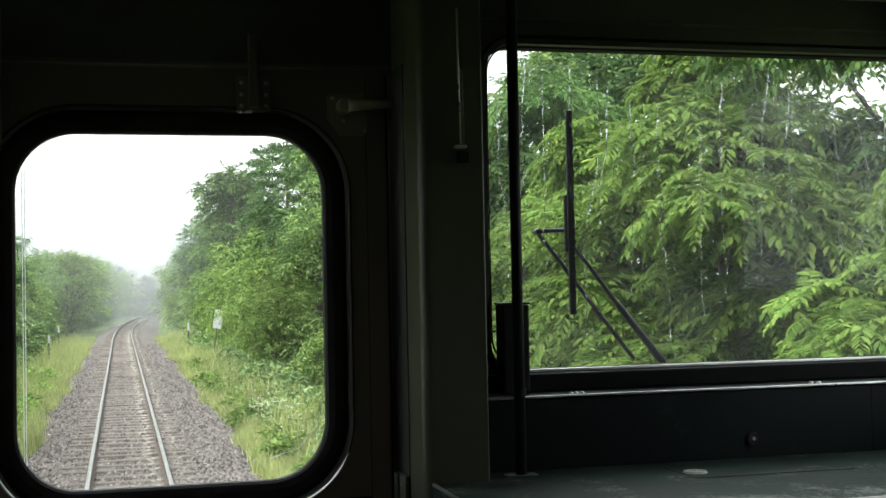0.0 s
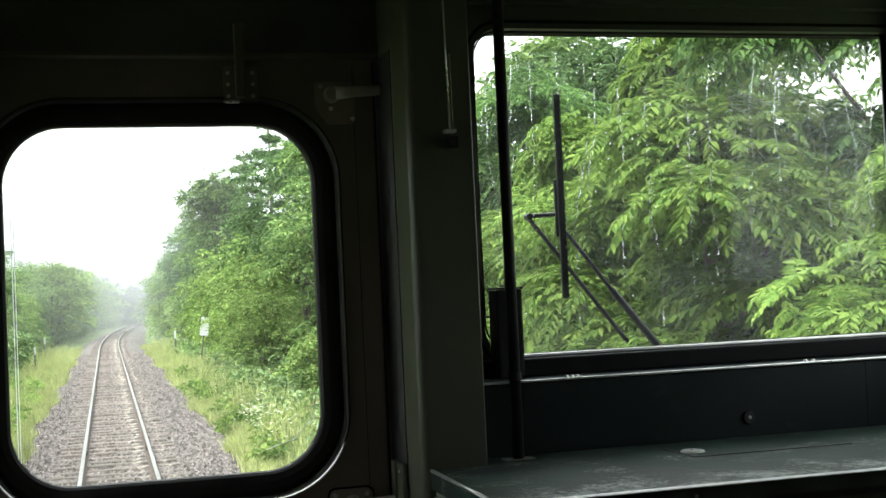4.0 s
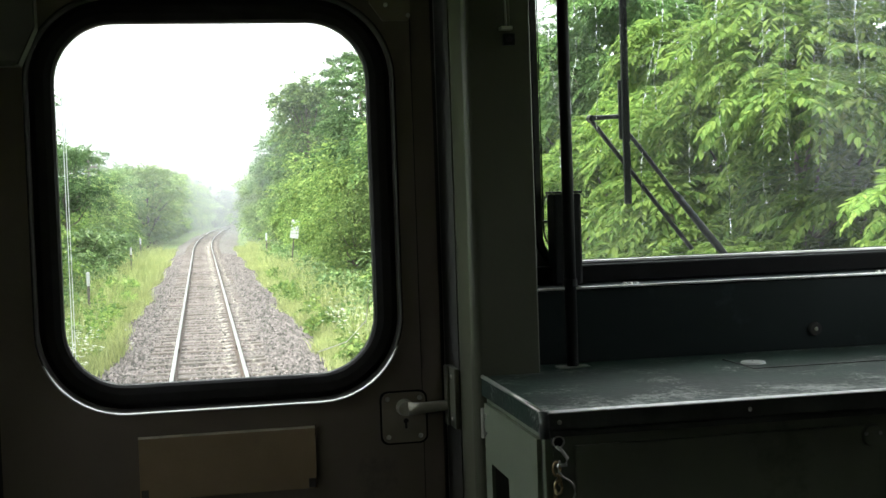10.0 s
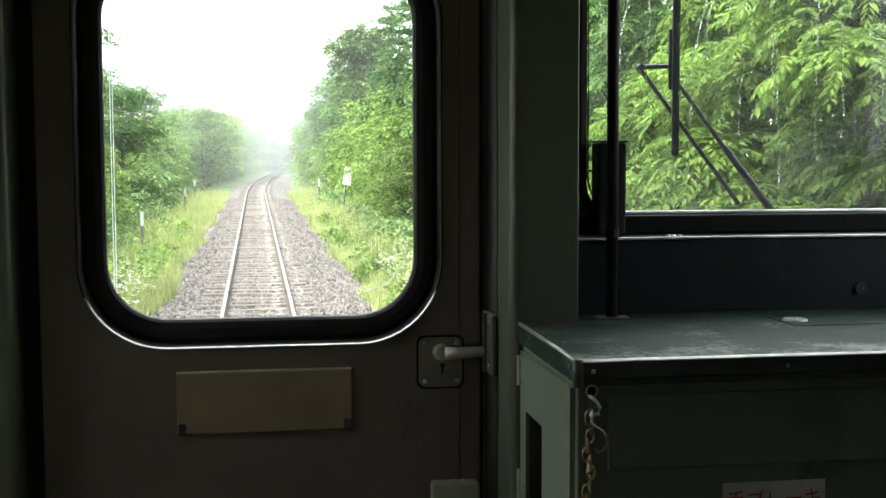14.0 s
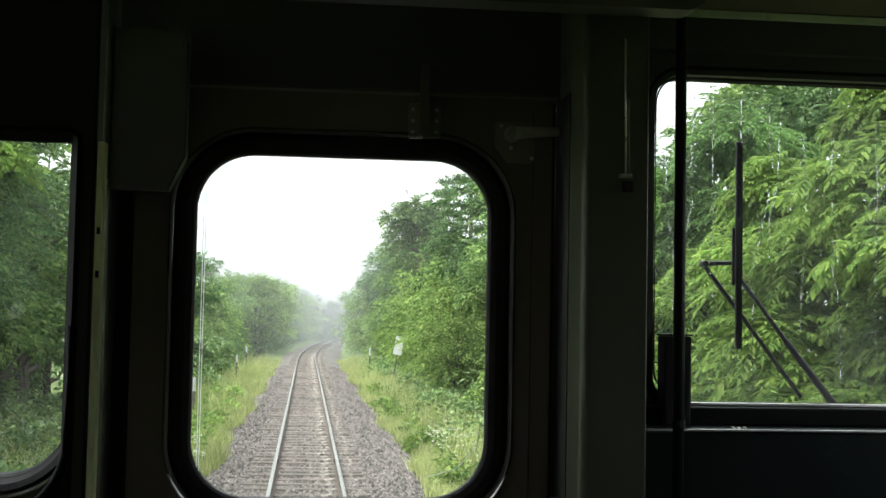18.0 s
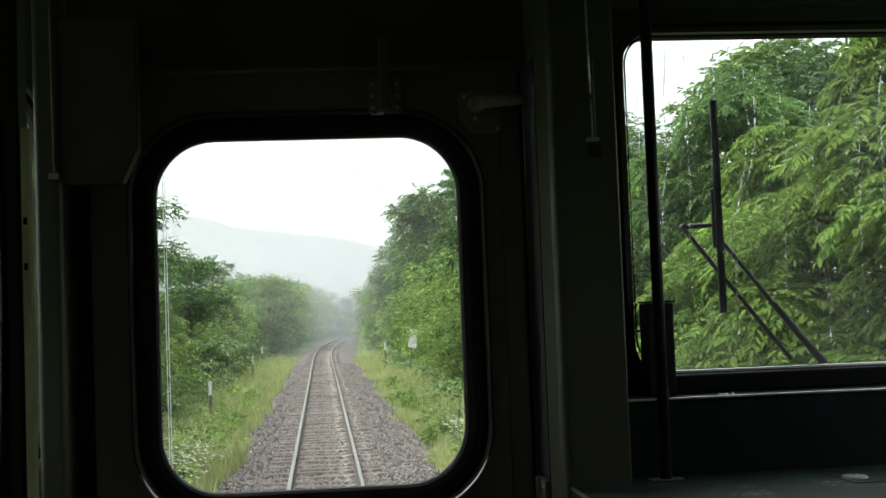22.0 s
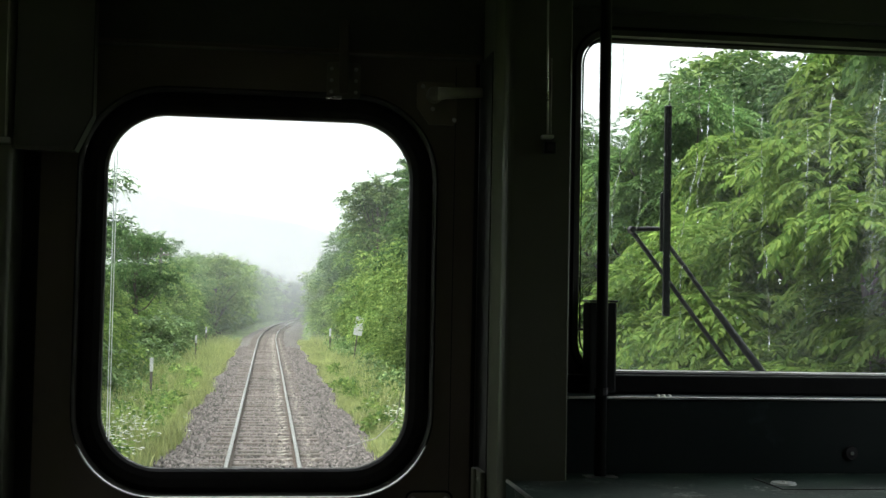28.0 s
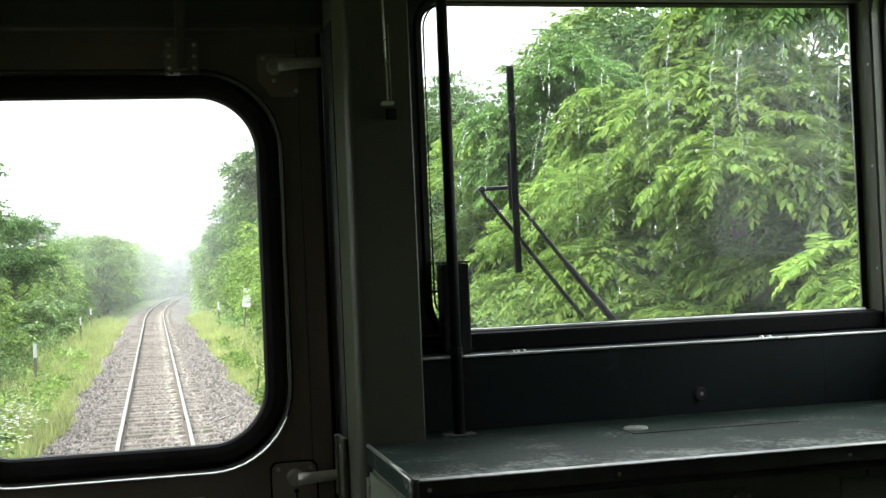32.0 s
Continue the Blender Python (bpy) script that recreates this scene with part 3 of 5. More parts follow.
# bright chamfer added only along the lower rim, where the sky glints
low_ring = frame_ring(*DW, 0.10, [(0.0412, 0.0010), (0.0414, -0.0040), (0.0430, -0.0068), (0.0450, -0.0066), (0.0456, -0.0050), (0.0456, 0.0008)], 12)
bmesh.ops.delete(low_ring, geom=[v for v in low_ring.verts if v.co.z > 2.352], context="VERTS")
for v in low_ring.verts:
    if v.co.y < 0:
        v.co.y *= min(1.0, 0.45 + max(0.0, 2.352 - v.co.z) / 0.07)
part("rim_bead", low_ring, M_BEAD, door, "bright lower chamfer added for the sky glint on the rim")
dg = part("pane", box(DW[0] - 0.004, DW[1] + 0.004, 0.0365, 0.0415, DW[2] - 0.004, DW[3] + 0.004), M_GLASS, door, "clear door glass")
dg.visible_shadow = False
part("kick_plate", box(-0.147, 0.146, -0.0075, -0.0005, 2.108, 2.211, 0.002), M_PLATE, door, "brown rectangular metal plate")
for sx in (-0.139, 0.138):
    part("plate_tab", box(sx - 0.006, sx + 0.006, -0.0100, -0.0078, 2.110, 2.126, 0.001), M_DARKER, door, "small dark corner tab")
# the lip's reflected bright line is painted pale
part("plate_lip", prism_x([(-0.0012, 2.2140), (-0.0088, 2.2128), (-0.0092, 2.2112), (-0.0012, 2.2112)], -0.147, 0.146), M_PALE, door, "upper lip of the plate, its highlight put in as pale colour")
part("wiper_mark", tube([(0.16, 0.0345, 2.335), (0.21, 0.0345, 2.350), (0.245, 0.0345, 2.385), (0.252, 0.0345, 2.43)], 0.0009, 5), M_STEEL, door, "fine bright thread along the glass")
# two pale lines added for the bevel's refracted light
edge_glint = bmesh.new()
for x in (-0.2490, -0.2450):
    bmesh.ops.contextual_create(edge_glint, geom=[edge_glint.verts.new(c) for c in ((x, 0.035, 2.34), (x + 0.0013, 0.035, 2.34), (x + 0.0013, 0.035, 2.84), (x, 0.035, 2.84))])
part("glass_edge_strip", edge_glint, M_STRIP, door, "thin pale strips standing in for the bevelled glass edge's glint")


def latch(parent, x, z, plate, lever_end, key, mat):
    """A lever lock on its plate; the lever points to the keeper at the pillar."""
    body = part("lock_plate", plate, mat, parent, "painted screwed lock plate with dark edges")
    part("boss", disc((x, -0.014, z), (0, -1, 0), 0.015, 0.022, 18, 0.18), M_LEVER, body)
    arm = bmesh.new()
    tube([(x + 0.004, -0.026, z), (x + 0.03, -0.03, z + 0.001), (lever_end - 0.012, -0.031, z + 0.003), (lever_end, -0.03, z + 0.004)], 0.0085, 12, arm, [0.0115, 0.0096, 0.0092, 0.0088])
    part("lever", arm, M_LEVER, body, "worn lever handle", smooth=True)
    if key is None:
        return body
    part("keyhole", disc((key[0], -0.0052, key[1]), (0, -1, 0), 0.0045, 0.0012, 12), M_RUBBER, body)
    part("keyhole_slot", box(key[0] - 0.002, key[0] + 0.002, -0.0058, -0.0044, key[1] - 0.013, key[1]), M_RUBBER, body)
    return body


M_LOCK = material("lock_plate_paint", (0.235, 0.21, 0.168), 0.4, 0.1, vary=0.15, scale=12, bump=0.05, bump_scale=150, wear=(0.12, 0.105, 0.085), wear_amount=0.42, wear_scale=16)
low_plate = prism(rounded(0.262, 0.338, 2.175, 2.261, 0.012, 4), -0.0046, -0.0006)
low = latch(door, 0.301, 2.236, low_plate, 0.378, (0.303, 2.212), M_LOCK)
part("plate_outline", prism(rounded(0.2585, 0.3415, 2.1715, 2.2645, 0.014, 4), -0.0022, -0.0004), M_SEAL, low, "dark outline a little larger than the plate")
for sx, sz in ((0.272, 2.251), (0.328, 2.251), (0.272, 2.185), (0.328, 2.185)):
    screw((sx, -0.006, sz), (0, -1, 0), low, 0.0045)
up_plate = prism([(0.265, 2.968), (0.265, 2.928), (0.287, 2.898), (0.330, 2.898), (0.335, 2.903), (0.335, 2.963), (0.330, 2.972), (0.269, 2.972)], -0.0046, -0.0006)
up = latch(door, 0.295, 2.949, up_plate, 0.3745, None, M_LOCK)
for sx, sz in ((0.275, 2.964), (0.293, 2.925), (0.331, 2.907)):
    screw((sx, -0.006, sz), (0, -1, 0), up, 0.004)

hanger = part("door_stay_bracket", prism(rounded(0.108, 0.166, 2.938, 3.000, 0.006, 3), -0.0045, -0.0006), M_BRASS, door, "small screwed stay bracket")
part("stay_bar", box(0.128, 0.145, -0.014, -0.005, 2.944, 3.072, 0.003), M_DOOR, hanger, "flat upright stay bar")
for sx in (0.116, 0.158):
    for sz in (2.948, 2.968, 2.988):
        screw((sx, -0.006, sz), (0, -1, 0), hanger, 0.0035)
part("bracket_lip", box(0.106, 0.134, -0.0105, -0.0048, 2.935, 2.9405, 0.0015), M_SHINE, hanger, "bright rubbed foot of the bracket")
lowbox = part("floor_bolt_box", box(0.281, 0.362, -0.045, -0.0005, 1.90, 2.012, 0.006), M_OLIVE, door, "olive painted bolt box with three screws")
for sx in (0.294, 0.322, 0.338):
    screw((sx, -0.02, 2.0135), (0, 0, 1), lowbox, 0.005)


def keeper(z0, z1, label, mat):
    k = thing("door_keeper", label, "keeper", at=(0.385, -0.03, z0))
    part("keeper_plate", box(0.3745, 0.3838, -0.085, -0.01, z0, z1, 0.003), mat, k)
    part("keeper_lip", box(0.3700, 0.3755, -0.040, -0.012, z0, z1, 0.002), mat, k)
    for sz in (z0 + 0.015, z1 - 0.015):
        screw((0.3738, -0.06, sz), (-1, 0, 0), k, 0.004)
    return k


keeper(2.205, 2.307, "worn metal keeper plate on the door pillar", M_GREEN)

# coat-hook rod on the pillar
rod = thing("hook_rod", "thin bright steel rod hanging on the pillar", "rod", at=(0.459, -0.16, 2.862))
part("rod_bar", tube([(0.4580, -0.172, 3.092), (0.4585, -0.172, 3.0), (0.4605, -0.172, 2.865)], 0.0017, 8), M_STEEL, rod, smooth=True)
part("rod_twin", tube([(0.4655, -0.170, 2.99), (0.4660, -0.170, 2.866)], 0.0014, 8), M_BRASS, rod, smooth=True)
part("rod_foot", box(0.451, 0.470, -0.178, -0.1605, 2.858, 2.8635, 0.001), M_STEEL, rod)
part("rod_socket", box(0.456, 0.475, -0.172, -0.1605, 2.834, 2.853, 0.002), M_BLACK, rod, "small black socket under the rod")
part("socket_hole", disc((0.4655, -0.1725, 2.8435), (0, -1, 0), 0.005, 0.0015, 12), M_RUBBER, rod)

# guard box at the door's other upper corner, with its cut corner
gb = thing("corner_cover", "dark painted cover box with a cut lower corner", "cover box", at=(-0.35, -0.03, 2.83))
part("cover", prism([(-0.398, 2.826), (-0.302, 2.826), (-0.275, 2.884), (-0.275, 3.10), (-0.398, 3.10)], -0.055, -0.014), M_DARKER, gb)
edge = [(-0.303, -0.056, 2.826), (-0.2755, -0.056, 2.884), (-0.2755, -0.056, 3.08)]
part("cover_edge", tube(edge, 0.0014, 6), M_RIM, gb, "bright rubbed edge")
part("cover_foot", box(-0.394, -0.306, -0.0585, -0.0552, 2.824, 2.832, 0.001), M_DARKER, gb)
wrod = thing("hook_rod", "thin tarnished rod beside the narrow door pillar", "rod", at=(-0.42, -0.055, 2.84))
part("rod_bar", tube([(-0.411, -0.063, 3.2), (-0.409, -0.063, 2.84)], 0.0022, 8), M_BRASS, wrod, smooth=True)
part("rod_foot", box(-0.418, -0.402, -0.068, -0.0555, 2.832, 2.842, 0.001), M_STEEL, wrod)

# ---- driver's partition on the west side, with its rounded opening ----
part_w = thing("wall_partition", "green steel partition with a rounded window opening", "partition", kind="structure", at=(-0.9, -0.72, FLOOR))
P_WIN = (-1.30, -0.329, 2.372, 2.822)
part("partition_panel", wall_with_hole(-1.459, -0.312, FLOOR, CEIL, P_WIN, 0.012, -0.735, -0.705), M_GREEN, part_w)
arc = [(-0.329 - 0.10 + 0.10 * math.cos(radians(a)), 2.372 + 0.10 + 0.10 * math.sin(radians(a))) for a in range(-90, 1, 10)]
part("corner_gusset", prism([(-0.329, 2.372)] + arc, -0.733, -0.707), M_RUBBER, part_w, "black rounded lower corner")
part("corner_rail", tube([(x, -0.737, z) for x, z in [(-0.60, 2.372)] + arc + [(-0.329, 2.60)]], 0.006, 8), M_BLACK, part_w, "glossy black bead round the corner", smooth=True)
part("opening_seal", frame_ring(*P_WIN, 0.012, [(-0.010, -0.725), (-0.010, -0.712), (0.004, -0.706), (0.005, -0.736), (0.0, -0.742)], 8), M_RUBBER, part_w, "thick black rubber seal")
part("partition_end", box(-0.3118, -0.3075, -0.74, -0.700, FLOOR, CEIL, 0.001), M_DARK, part_w, "dark steel end strip of the partition")
part("end_trim", box(-0.3070, -0.2985, -0.740, -0.718, FLOOR, 2.812, 0.0015), M_ACRYLIC, part_w, "pale green clear plastic edge strip")
for z in (2.705, 2.655):
    part("strip_clip", box(-0.3045, -0.3005, -0.7425, -0.7402, z, z + 0.008, 0.0008), M_BLACK, part_w, "tiny dark clip")

# ---- far end window ----
w1 = thing("window_4", "far end window in a thick black rubber seal", "window", kind="structure", at=(-0.92, 0.03, 2.2))
part("window_frame", frame_ring(*L_WIN, 0.12, [(-0.004, 0.045), (-0.004, 0.075), (0.02, 0.024), (0.026, 0.006), (0.019, -0.002), (0.009, 0.006)], 10), M_RUBBER, w1)
part("window_rim", frame_ring(*L_WIN, 0.12, [(0.0265, 0.028), (0.0265, 0.006), (0.030, 0.004), (0.033, 0.008), (0.033, 0.028)], 10), M_STEEL, w1, "thin bright rim")
p = part("pane", box(L_WIN[0] + 0.001, L_WIN[1] - 0.001, 0.058, 0.063, L_WIN[2] + 0.001, L_WIN[3] - 0.001), M_GLASS, w1)
p.visible_shadow = False

# ---- wiper window ----
w2 = thing("window_1", "wide end window wet with rain, in black rubber", "window", kind="structure", at=(1.0, 0.03, 2.43))
part("window_frame", frame_ring(*R_WIN, 0.055, [(-0.003, 0.055), (-0.003, 0.085), (0.010, 0.060), (0.016, 0.029), (0.011, 0.027), (0.004, 0.045)], 8), M_SEAL, w2, "black rubber seal")
part("bottom_bead", box(R_WIN[0] + 0.03, 1.4440, 0.040, 0.0545, R_WIN[2] - 0.002, R_WIN[2] + 0.0035, 0.0015), M_STEEL, w2, "pale wet bead along the lower edge")
lip_line = [(x, 0.058, z) for x, z in rounded(0.5762, 1.44, R_WIN[2] + 0.012, R_WIN[3] + 0.001, 0.052, 8)[9:26]]
part("seal_lip", tube(lip_line, 0.0019, 6), M_SEAL, w2, "thin black lip of the seal standing off the frame")
part("sill_frame", box(0.505, 1.459, 0.002, 0.029, 2.4345, 2.4665, 0.004), M_SEAL, w2, "black lower window frame")
part("post_cover", box(1.4575, 1.4603, 0.003, 0.029, 2.436, 3.118, 0.0008), M_DARKER, w2, "dark screwed corner strip")
part("post_seal", box(1.4485, 1.4602, 0.0585, 0.0622, 2.467, 3.09), M_RUBBER, w2, "black upright seal at the corner post")
part("post_bead", box(1.4462, 1.4483, 0.0575, 0.0615, 2.48, 3.07), M_STEEL, w2, "pale bead along the upright seal")
for sz in (2.55, 2.75, 2.95):
    screw((1.4568, 0.014, sz), (-1, 0, 0), w2, 0.0035)
p = part("pane", box(R_WIN[0] + 0.001, 1.4595, 0.0625, 0.0675, R_WIN[2] + 0.001, R_WIN[3] - 0.001), M_GLASS_WET, w2, "rain-streaked glass")
p.visible_shadow = False

# ledge and panel below it
sill = thing("window_ledge", "dark blue-green steel ledge under the wiper window", "ledge", at=(0.98, -0.05, 2.304))
part("ledge_top", box(0.5045, 1.459, -0.079, 0.0295, 2.428, 2.4335, 0.0015), M_PANEL, sill)
# steel strip added for the white highlight along the ledge
part("ledge_edge", box(0.5045, 1.459, -0.0835, -0.0792, 2.4303, 2.4345, 0.001), M_SHINE, sill, "bright rubbed front edge of the ledge, a strip for its highlight")
part("ledge_front", box(0.5045, 1.2795, -0.078, -0.04, 2.305, 2.4275), M_PANEL, sill)
part("ledge_front_side", box(1.2805, 1.459, -0.078, -0.04, 2.305, 2.4275), M_PANEL, sill)
for cx in (0.687, 0.697, 0.708, 1.166, 1.182):
    screw((cx, -0.058, 2.4355), (0, 0, 1), sill, 0.0048)
plug = part("panel_plug", disc((1.03, -0.0805, 2.34), (0, -1, 0), 0.0125, 0.006, 24, 0.15), M_RUBBER, sill, "round black plug with a screw")
part("plug_screw", disc((1.03, -0.0845, 2.34), (0, -1, 0), 0.004, 0.003, 10, 0.3), M_STEEL, plug)

# motor cover at the window's corner, and the tall pole before it
mc = thing("wiper_motor_cover", "black upright box cover beside the window", "cover box", at=(0.605, 0.0, 2.434))
part("cover", box(0.5745, 0.6235, -0.022, 0.0285, 2.4345, 2.594, 0.004), M_BLACK, mc)
part("cover_lid", box(0.573, 0.625, -0.024, 0.0285, 2.5945, 2.598, 0.001), M_BLACK, mc)
part("cover_pin", tube([(0.556, 0.034, 2.545), (0.590, 0.034, 2.546)], 0.0022, 8), M_BLACK, mc, "small pin behind the cover")
pole = thing("handrail_pole", "black painted upright pole standing on the console", "pole", at=(0.573, -0.125, 2.304))
part("pole_tube", tube([(0.5685, -0.125, 2.306), (0.5685, -0.125, 2.7), (0.5685, -0.125, CEIL - 0.001)], 0.0098, 14), M_BLACK, pole, smooth=True)
part("pole_foot", box(0.5415, 0.5955, -0.139, -0.111, 2.3045, 2.307, 0.001), M_STEEL, pole, "flat steel foot plate")
part("pole_collar", tube([(0.5685, -0.125, 2.44), (0.5685, -0.125, 2.452)], 0.0118, 12), M_BLACK, pole)

# header beam over the window
hb = thing("blind_box", "dark blind box with a pale green lower lip", "blind box", kind="structure", at=(0.98, -0.05, 3.15))
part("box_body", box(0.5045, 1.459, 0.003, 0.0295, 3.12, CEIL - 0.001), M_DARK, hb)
part("box_front", box(0.5045, 1.459, -0.012, 0.0028, 3.192, CEIL - 0.002), M_DOOR, hb, "olive brown front of the blind box")
part("box_lip", box(0.5045, 1.459, -0.010, 0.0028, 3.178, 3.191, 0.003), M_LIP, hb, "pale green lip")

# ceiling box over the pillar, with a rounded lower corner
ob = thing("overhead_box", "olive brown equipment box under the cab ceiling", "box", at=(0.2, -0.2, 3.13))
corner = [(0.545 + 0.035 * math.cos(radians(a)), 3.165 + 0.035 * math.sin(radians(a))) for a in range(0, -91, -15)]
part("box_shell", prism([(0.58, CEIL - 0.002)] + corner + [(-0.30, 3.13), (-0.30, CEIL - 0.002)], -0.235, -0.175), M_DARKER, ob)
screw((0.553, -0.237, 3.175), (0, -1, 0), ob, 0.005)
screw((0.30, -0.237, 3.175), (0, -1, 0), ob, 0.005)

# ---- console ----
con = thing("hand_brake_console", "green steel console with a scuffed dark green top", "console", at=(0.93, -0.35, FLOOR))
part("worktop", box(0.408, 1.459, -0.5125, -0.1605, 2.285, 2.304, 0.003), M_TOP, con, "scuffed dark green worktop")
part("worktop_back", box(0.5045, 1.459, -0.1603, -0.0405, 2.285, 2.3035), M_TOP, con)
part("front_lip", box(0.408, 1.459, -0.5245, -0.5128, 2.276, 2.3040, 0.0055, seg=4), M_LIPDARK, con, "chipped dark front edge")
part("front_band", box(0.414, 1.459, -0.5185, -0.5065, 2.268, 2.2845, 0.001), M_LIPDARK, con)
part("side_lip", box(0.4035, 0.4078, -0.5245, -0.1605, 2.273, 2.3040, 0.0015), M_TOP, con, "scuffed dark green side edge")
# bright beads added on the worktop edges for the window's reflection
bead = bmesh.new()
ends = [[bead.verts.new((x, y, z)) for y, z in ((-0.5268, 2.3012), (-0.5262, 2.3028), (-0.5222, 2.3044), (-0.5185, 2.3047), (-0.5185, 2.3030))] for x in (0.410, 1.459)]
for i in range(5):
    j = (i + 1) % 5
    bead.faces.new((ends[0][i], ends[0][j], ends[1][j], ends[1][i]))
bead.faces.new(ends[0])
bead.faces.new(ends[1][::-1])
part("edge_bead", bead, M_BEAD, con, "rubbed chamfer along the front edge, bright for the window's glint")
part("edge_trim", tube([(0.4055, -0.5205, 2.3035), (0.4055, -0.34, 2.3035), (0.4055, -0.162, 2.3035)], 0.0032, 10), M_BEAD, con, "side edge bead, bright for the window's glint", smooth=True)
part("corner_cap", tube([(0.4085, -0.5195, 2.268), (0.4085, -0.5195, 2.3045)], 0.0075, 14), M_LIPDARK, con, "rounded corner cap", smooth=True)
body = bmesh.new()
box(0.416, 1.459, -0.500, -0.49, FLOOR, 2.2845, into=body)
part("front_panel", body, M_FRONT, con)
part("panel_seam", box(1.10, 1.1015, -0.5025, -0.4995, FLOOR + 0.1, 2.26), M_DARK, con)
part("front_cover", box(0.455, 0.905, -0.5055, -0.4995, 2.150, 2.252, 0.0015), M_FRONT, con, "raised green cover panel")
part("door_panel", box(1.055, 1.42, -0.5045, -0.4995, 1.5, 2.252, 0.002), M_FRONT, con, "green hatch on the console front")
lock = part("round_lock", disc((0.892, -0.508, 2.236), (0, -1, 0), 0.016, 0.005, 24, 0.1), M_FRONT, con, "round lock with two screws")
for dx in (-0.011, 0.011):
    screw((0.892 + dx, -0.5115, 2.240), (0, -1, 0), lock, 0.003)
for cx in (0.428, 0.70, 1.06):
    screw((cx, -0.5255, 2.289), (0, -1, 0), con, 0.0035)
corner_post = part("corner_angle", box(0.4105, 0.4235, -0.5105, -0.496, FLOOR, 2.271, 0.002), M_BODY, con)
# open-cut side door, hinged at the pillar
SIDE = (-0.492, -0.172, 1.45, 2.262)
sd = wall_with_hole(SIDE[0], SIDE[1], SIDE[2], SIDE[3], (-0.325, -0.213, 2.02, 2.172), 0.004, 0.0, 0.006)
for v in sd.verts:
    y, d, z = v.co
    v.co = (0.4045 + d, y, z)
side_door = part("side_door", sd, M_BODY, con, "green side door with a cut opening")
part("side_back", box(0.45, 0.455, -0.49, -0.165, FLOOR, 2.28), M_DARK, con)
part("side_rail_top", box(0.4115, 0.42, -0.495, -0.162, 2.262, 2.2845), M_BODY, con)
part("side_rail_low", box(0.4115, 0.42, -0.495, -0.162, FLOOR, 1.45), M_BODY, con)
for z0 in (2.205, 2.02):
    h = part("hinge", tube([(0.4035, -0.1665, z0), (0.4035, -0.1665, z0 + 0.048)], 0.004, 10), M_STEEL, side_door)
    for dz in (0.01, 0.038):
        screw((0.4035, -0.183, z0 + dz), (-1, 0, 0), side_door, 0.004)
hd = tube([(0.4035, -0.445, 2.07), (0.392, -0.447, 2.062), (0.392, -0.447, 2.00), (0.4035, -0.445, 1.99)], 0.004, 8)
part("side_handle", hd, M_STEEL, side_door, "small steel pull handle", smooth=True)
# hatch in the top, with its oval finger plate
hatch = bmesh.new()
for a in ((0.827, 0.831, -0.262, -0.14), (0.827, 1.122, -0.2645, -0.2605)):
    box(a[0], a[1], a[2], a[3], 2.3035, 2.3054, into=hatch)
part("hatch_joint", hatch, M_DARK, con, "dark joint of the lid")
fp = disc((0.855, -0.201, 2.3055), (0, 0, 1), 0.022, 0.003, 24, 0.1)
for v in fp.verts:
    v.co.x = 0.855 + (v.co.x - 0.855) * 0.95
plate = part("finger_plate", fp, M_GREYMETAL, con, "round pale metal finger plate")
screw((0.855, -0.201, 2.3078), (0, 0, 1), plate, 0.004)

# label on the console front: white plate, red lettering
tag = thing("hand_brake_label", "white enamel label with red lettering on the console", "label", at=(0.693, -0.501, 2.06))
part("label_plate", box(0.618, 0.768, -0.5025, -0.5002, 2.066, 2.124, 0.001), M_WHITE_PLATE, tag)
fc = bpy.data.curves.new("label_text", "FONT")
fc.body, fc.size, fc.align_x, fc.align_y, fc.extrude = "手ブレーキ", 0.028, "CENTER", "CENTER", 0.0004
tx = new("label_text", fc)
tx.data.materials.append(M_RED)
tx.parent = tag
tx.matrix_basis = Matrix.Translation(-tag.location) @ pose(0.693, -0.5032, 2.097, 90, 0, 0)
tx["label"] = "red lettering"

# chain at the console's corner
chain = thing("safety_chain", "rusty brass chain with a hook hanging from the corner", "chain", at=(0.425, -0.516, 2.0))
part("chain_eye", disc((0.427, -0.5165, 2.262), (0, -1, 0), 0.009, 0.005, 16, 0.2), M_BLACK, chain, "black eye plate")
part("eye_ring", tube([(0.427 + 0.0075 * math.cos(a), -0.5205, 2.262 + 0.0075 * math.sin(a)) for a in np.linspace(0, 2 * math.pi, 15)], 0.0013, 6), M_STEEL, chain, smooth=True)
part("shackle", tube([(0.424, -0.5205, 2.256), (0.431, -0.525, 2.250), (0.4365, -0.527, 2.241), (0.435, -0.526, 2.232), (0.428, -0.523, 2.231)], 0.0026, 8), M_STEEL, chain, "bright steel shackle", smooth=True)


def link(c, rx, rz, a, b, w, vertical):
    pts = []
    for i in range(13):
        t = 2 * math.pi * i / 12
        u, v = a * math.cos(t), b * math.sin(t)
        pts.append(Vector(c) + (Vector((u, 0, v)) if vertical else Vector((0, u, v))))
    return tube(pts, w, 6)


random.seed(4)
for i in range(15):
    part("chain_link", link((0.4235 + 0.0035 * math.sin(i * 1.3), -0.5195 - 0.002 * (i % 2), 2.226 - i * 0.0125), 0, 0, 0.0052, 0.0094, 0.0018, i % 2 == 0), M_CHAIN, chain, smooth=True)
hook = [(0.427, 2.238), (0.4235, 2.231), (0.4245, 2.223), (0.4305, 2.216), (0.4395, 2.210), (0.4455, 2.202), (0.4465, 2.192), (0.443, 2.184), (0.436, 2.180), (0.4315, 2.184)]
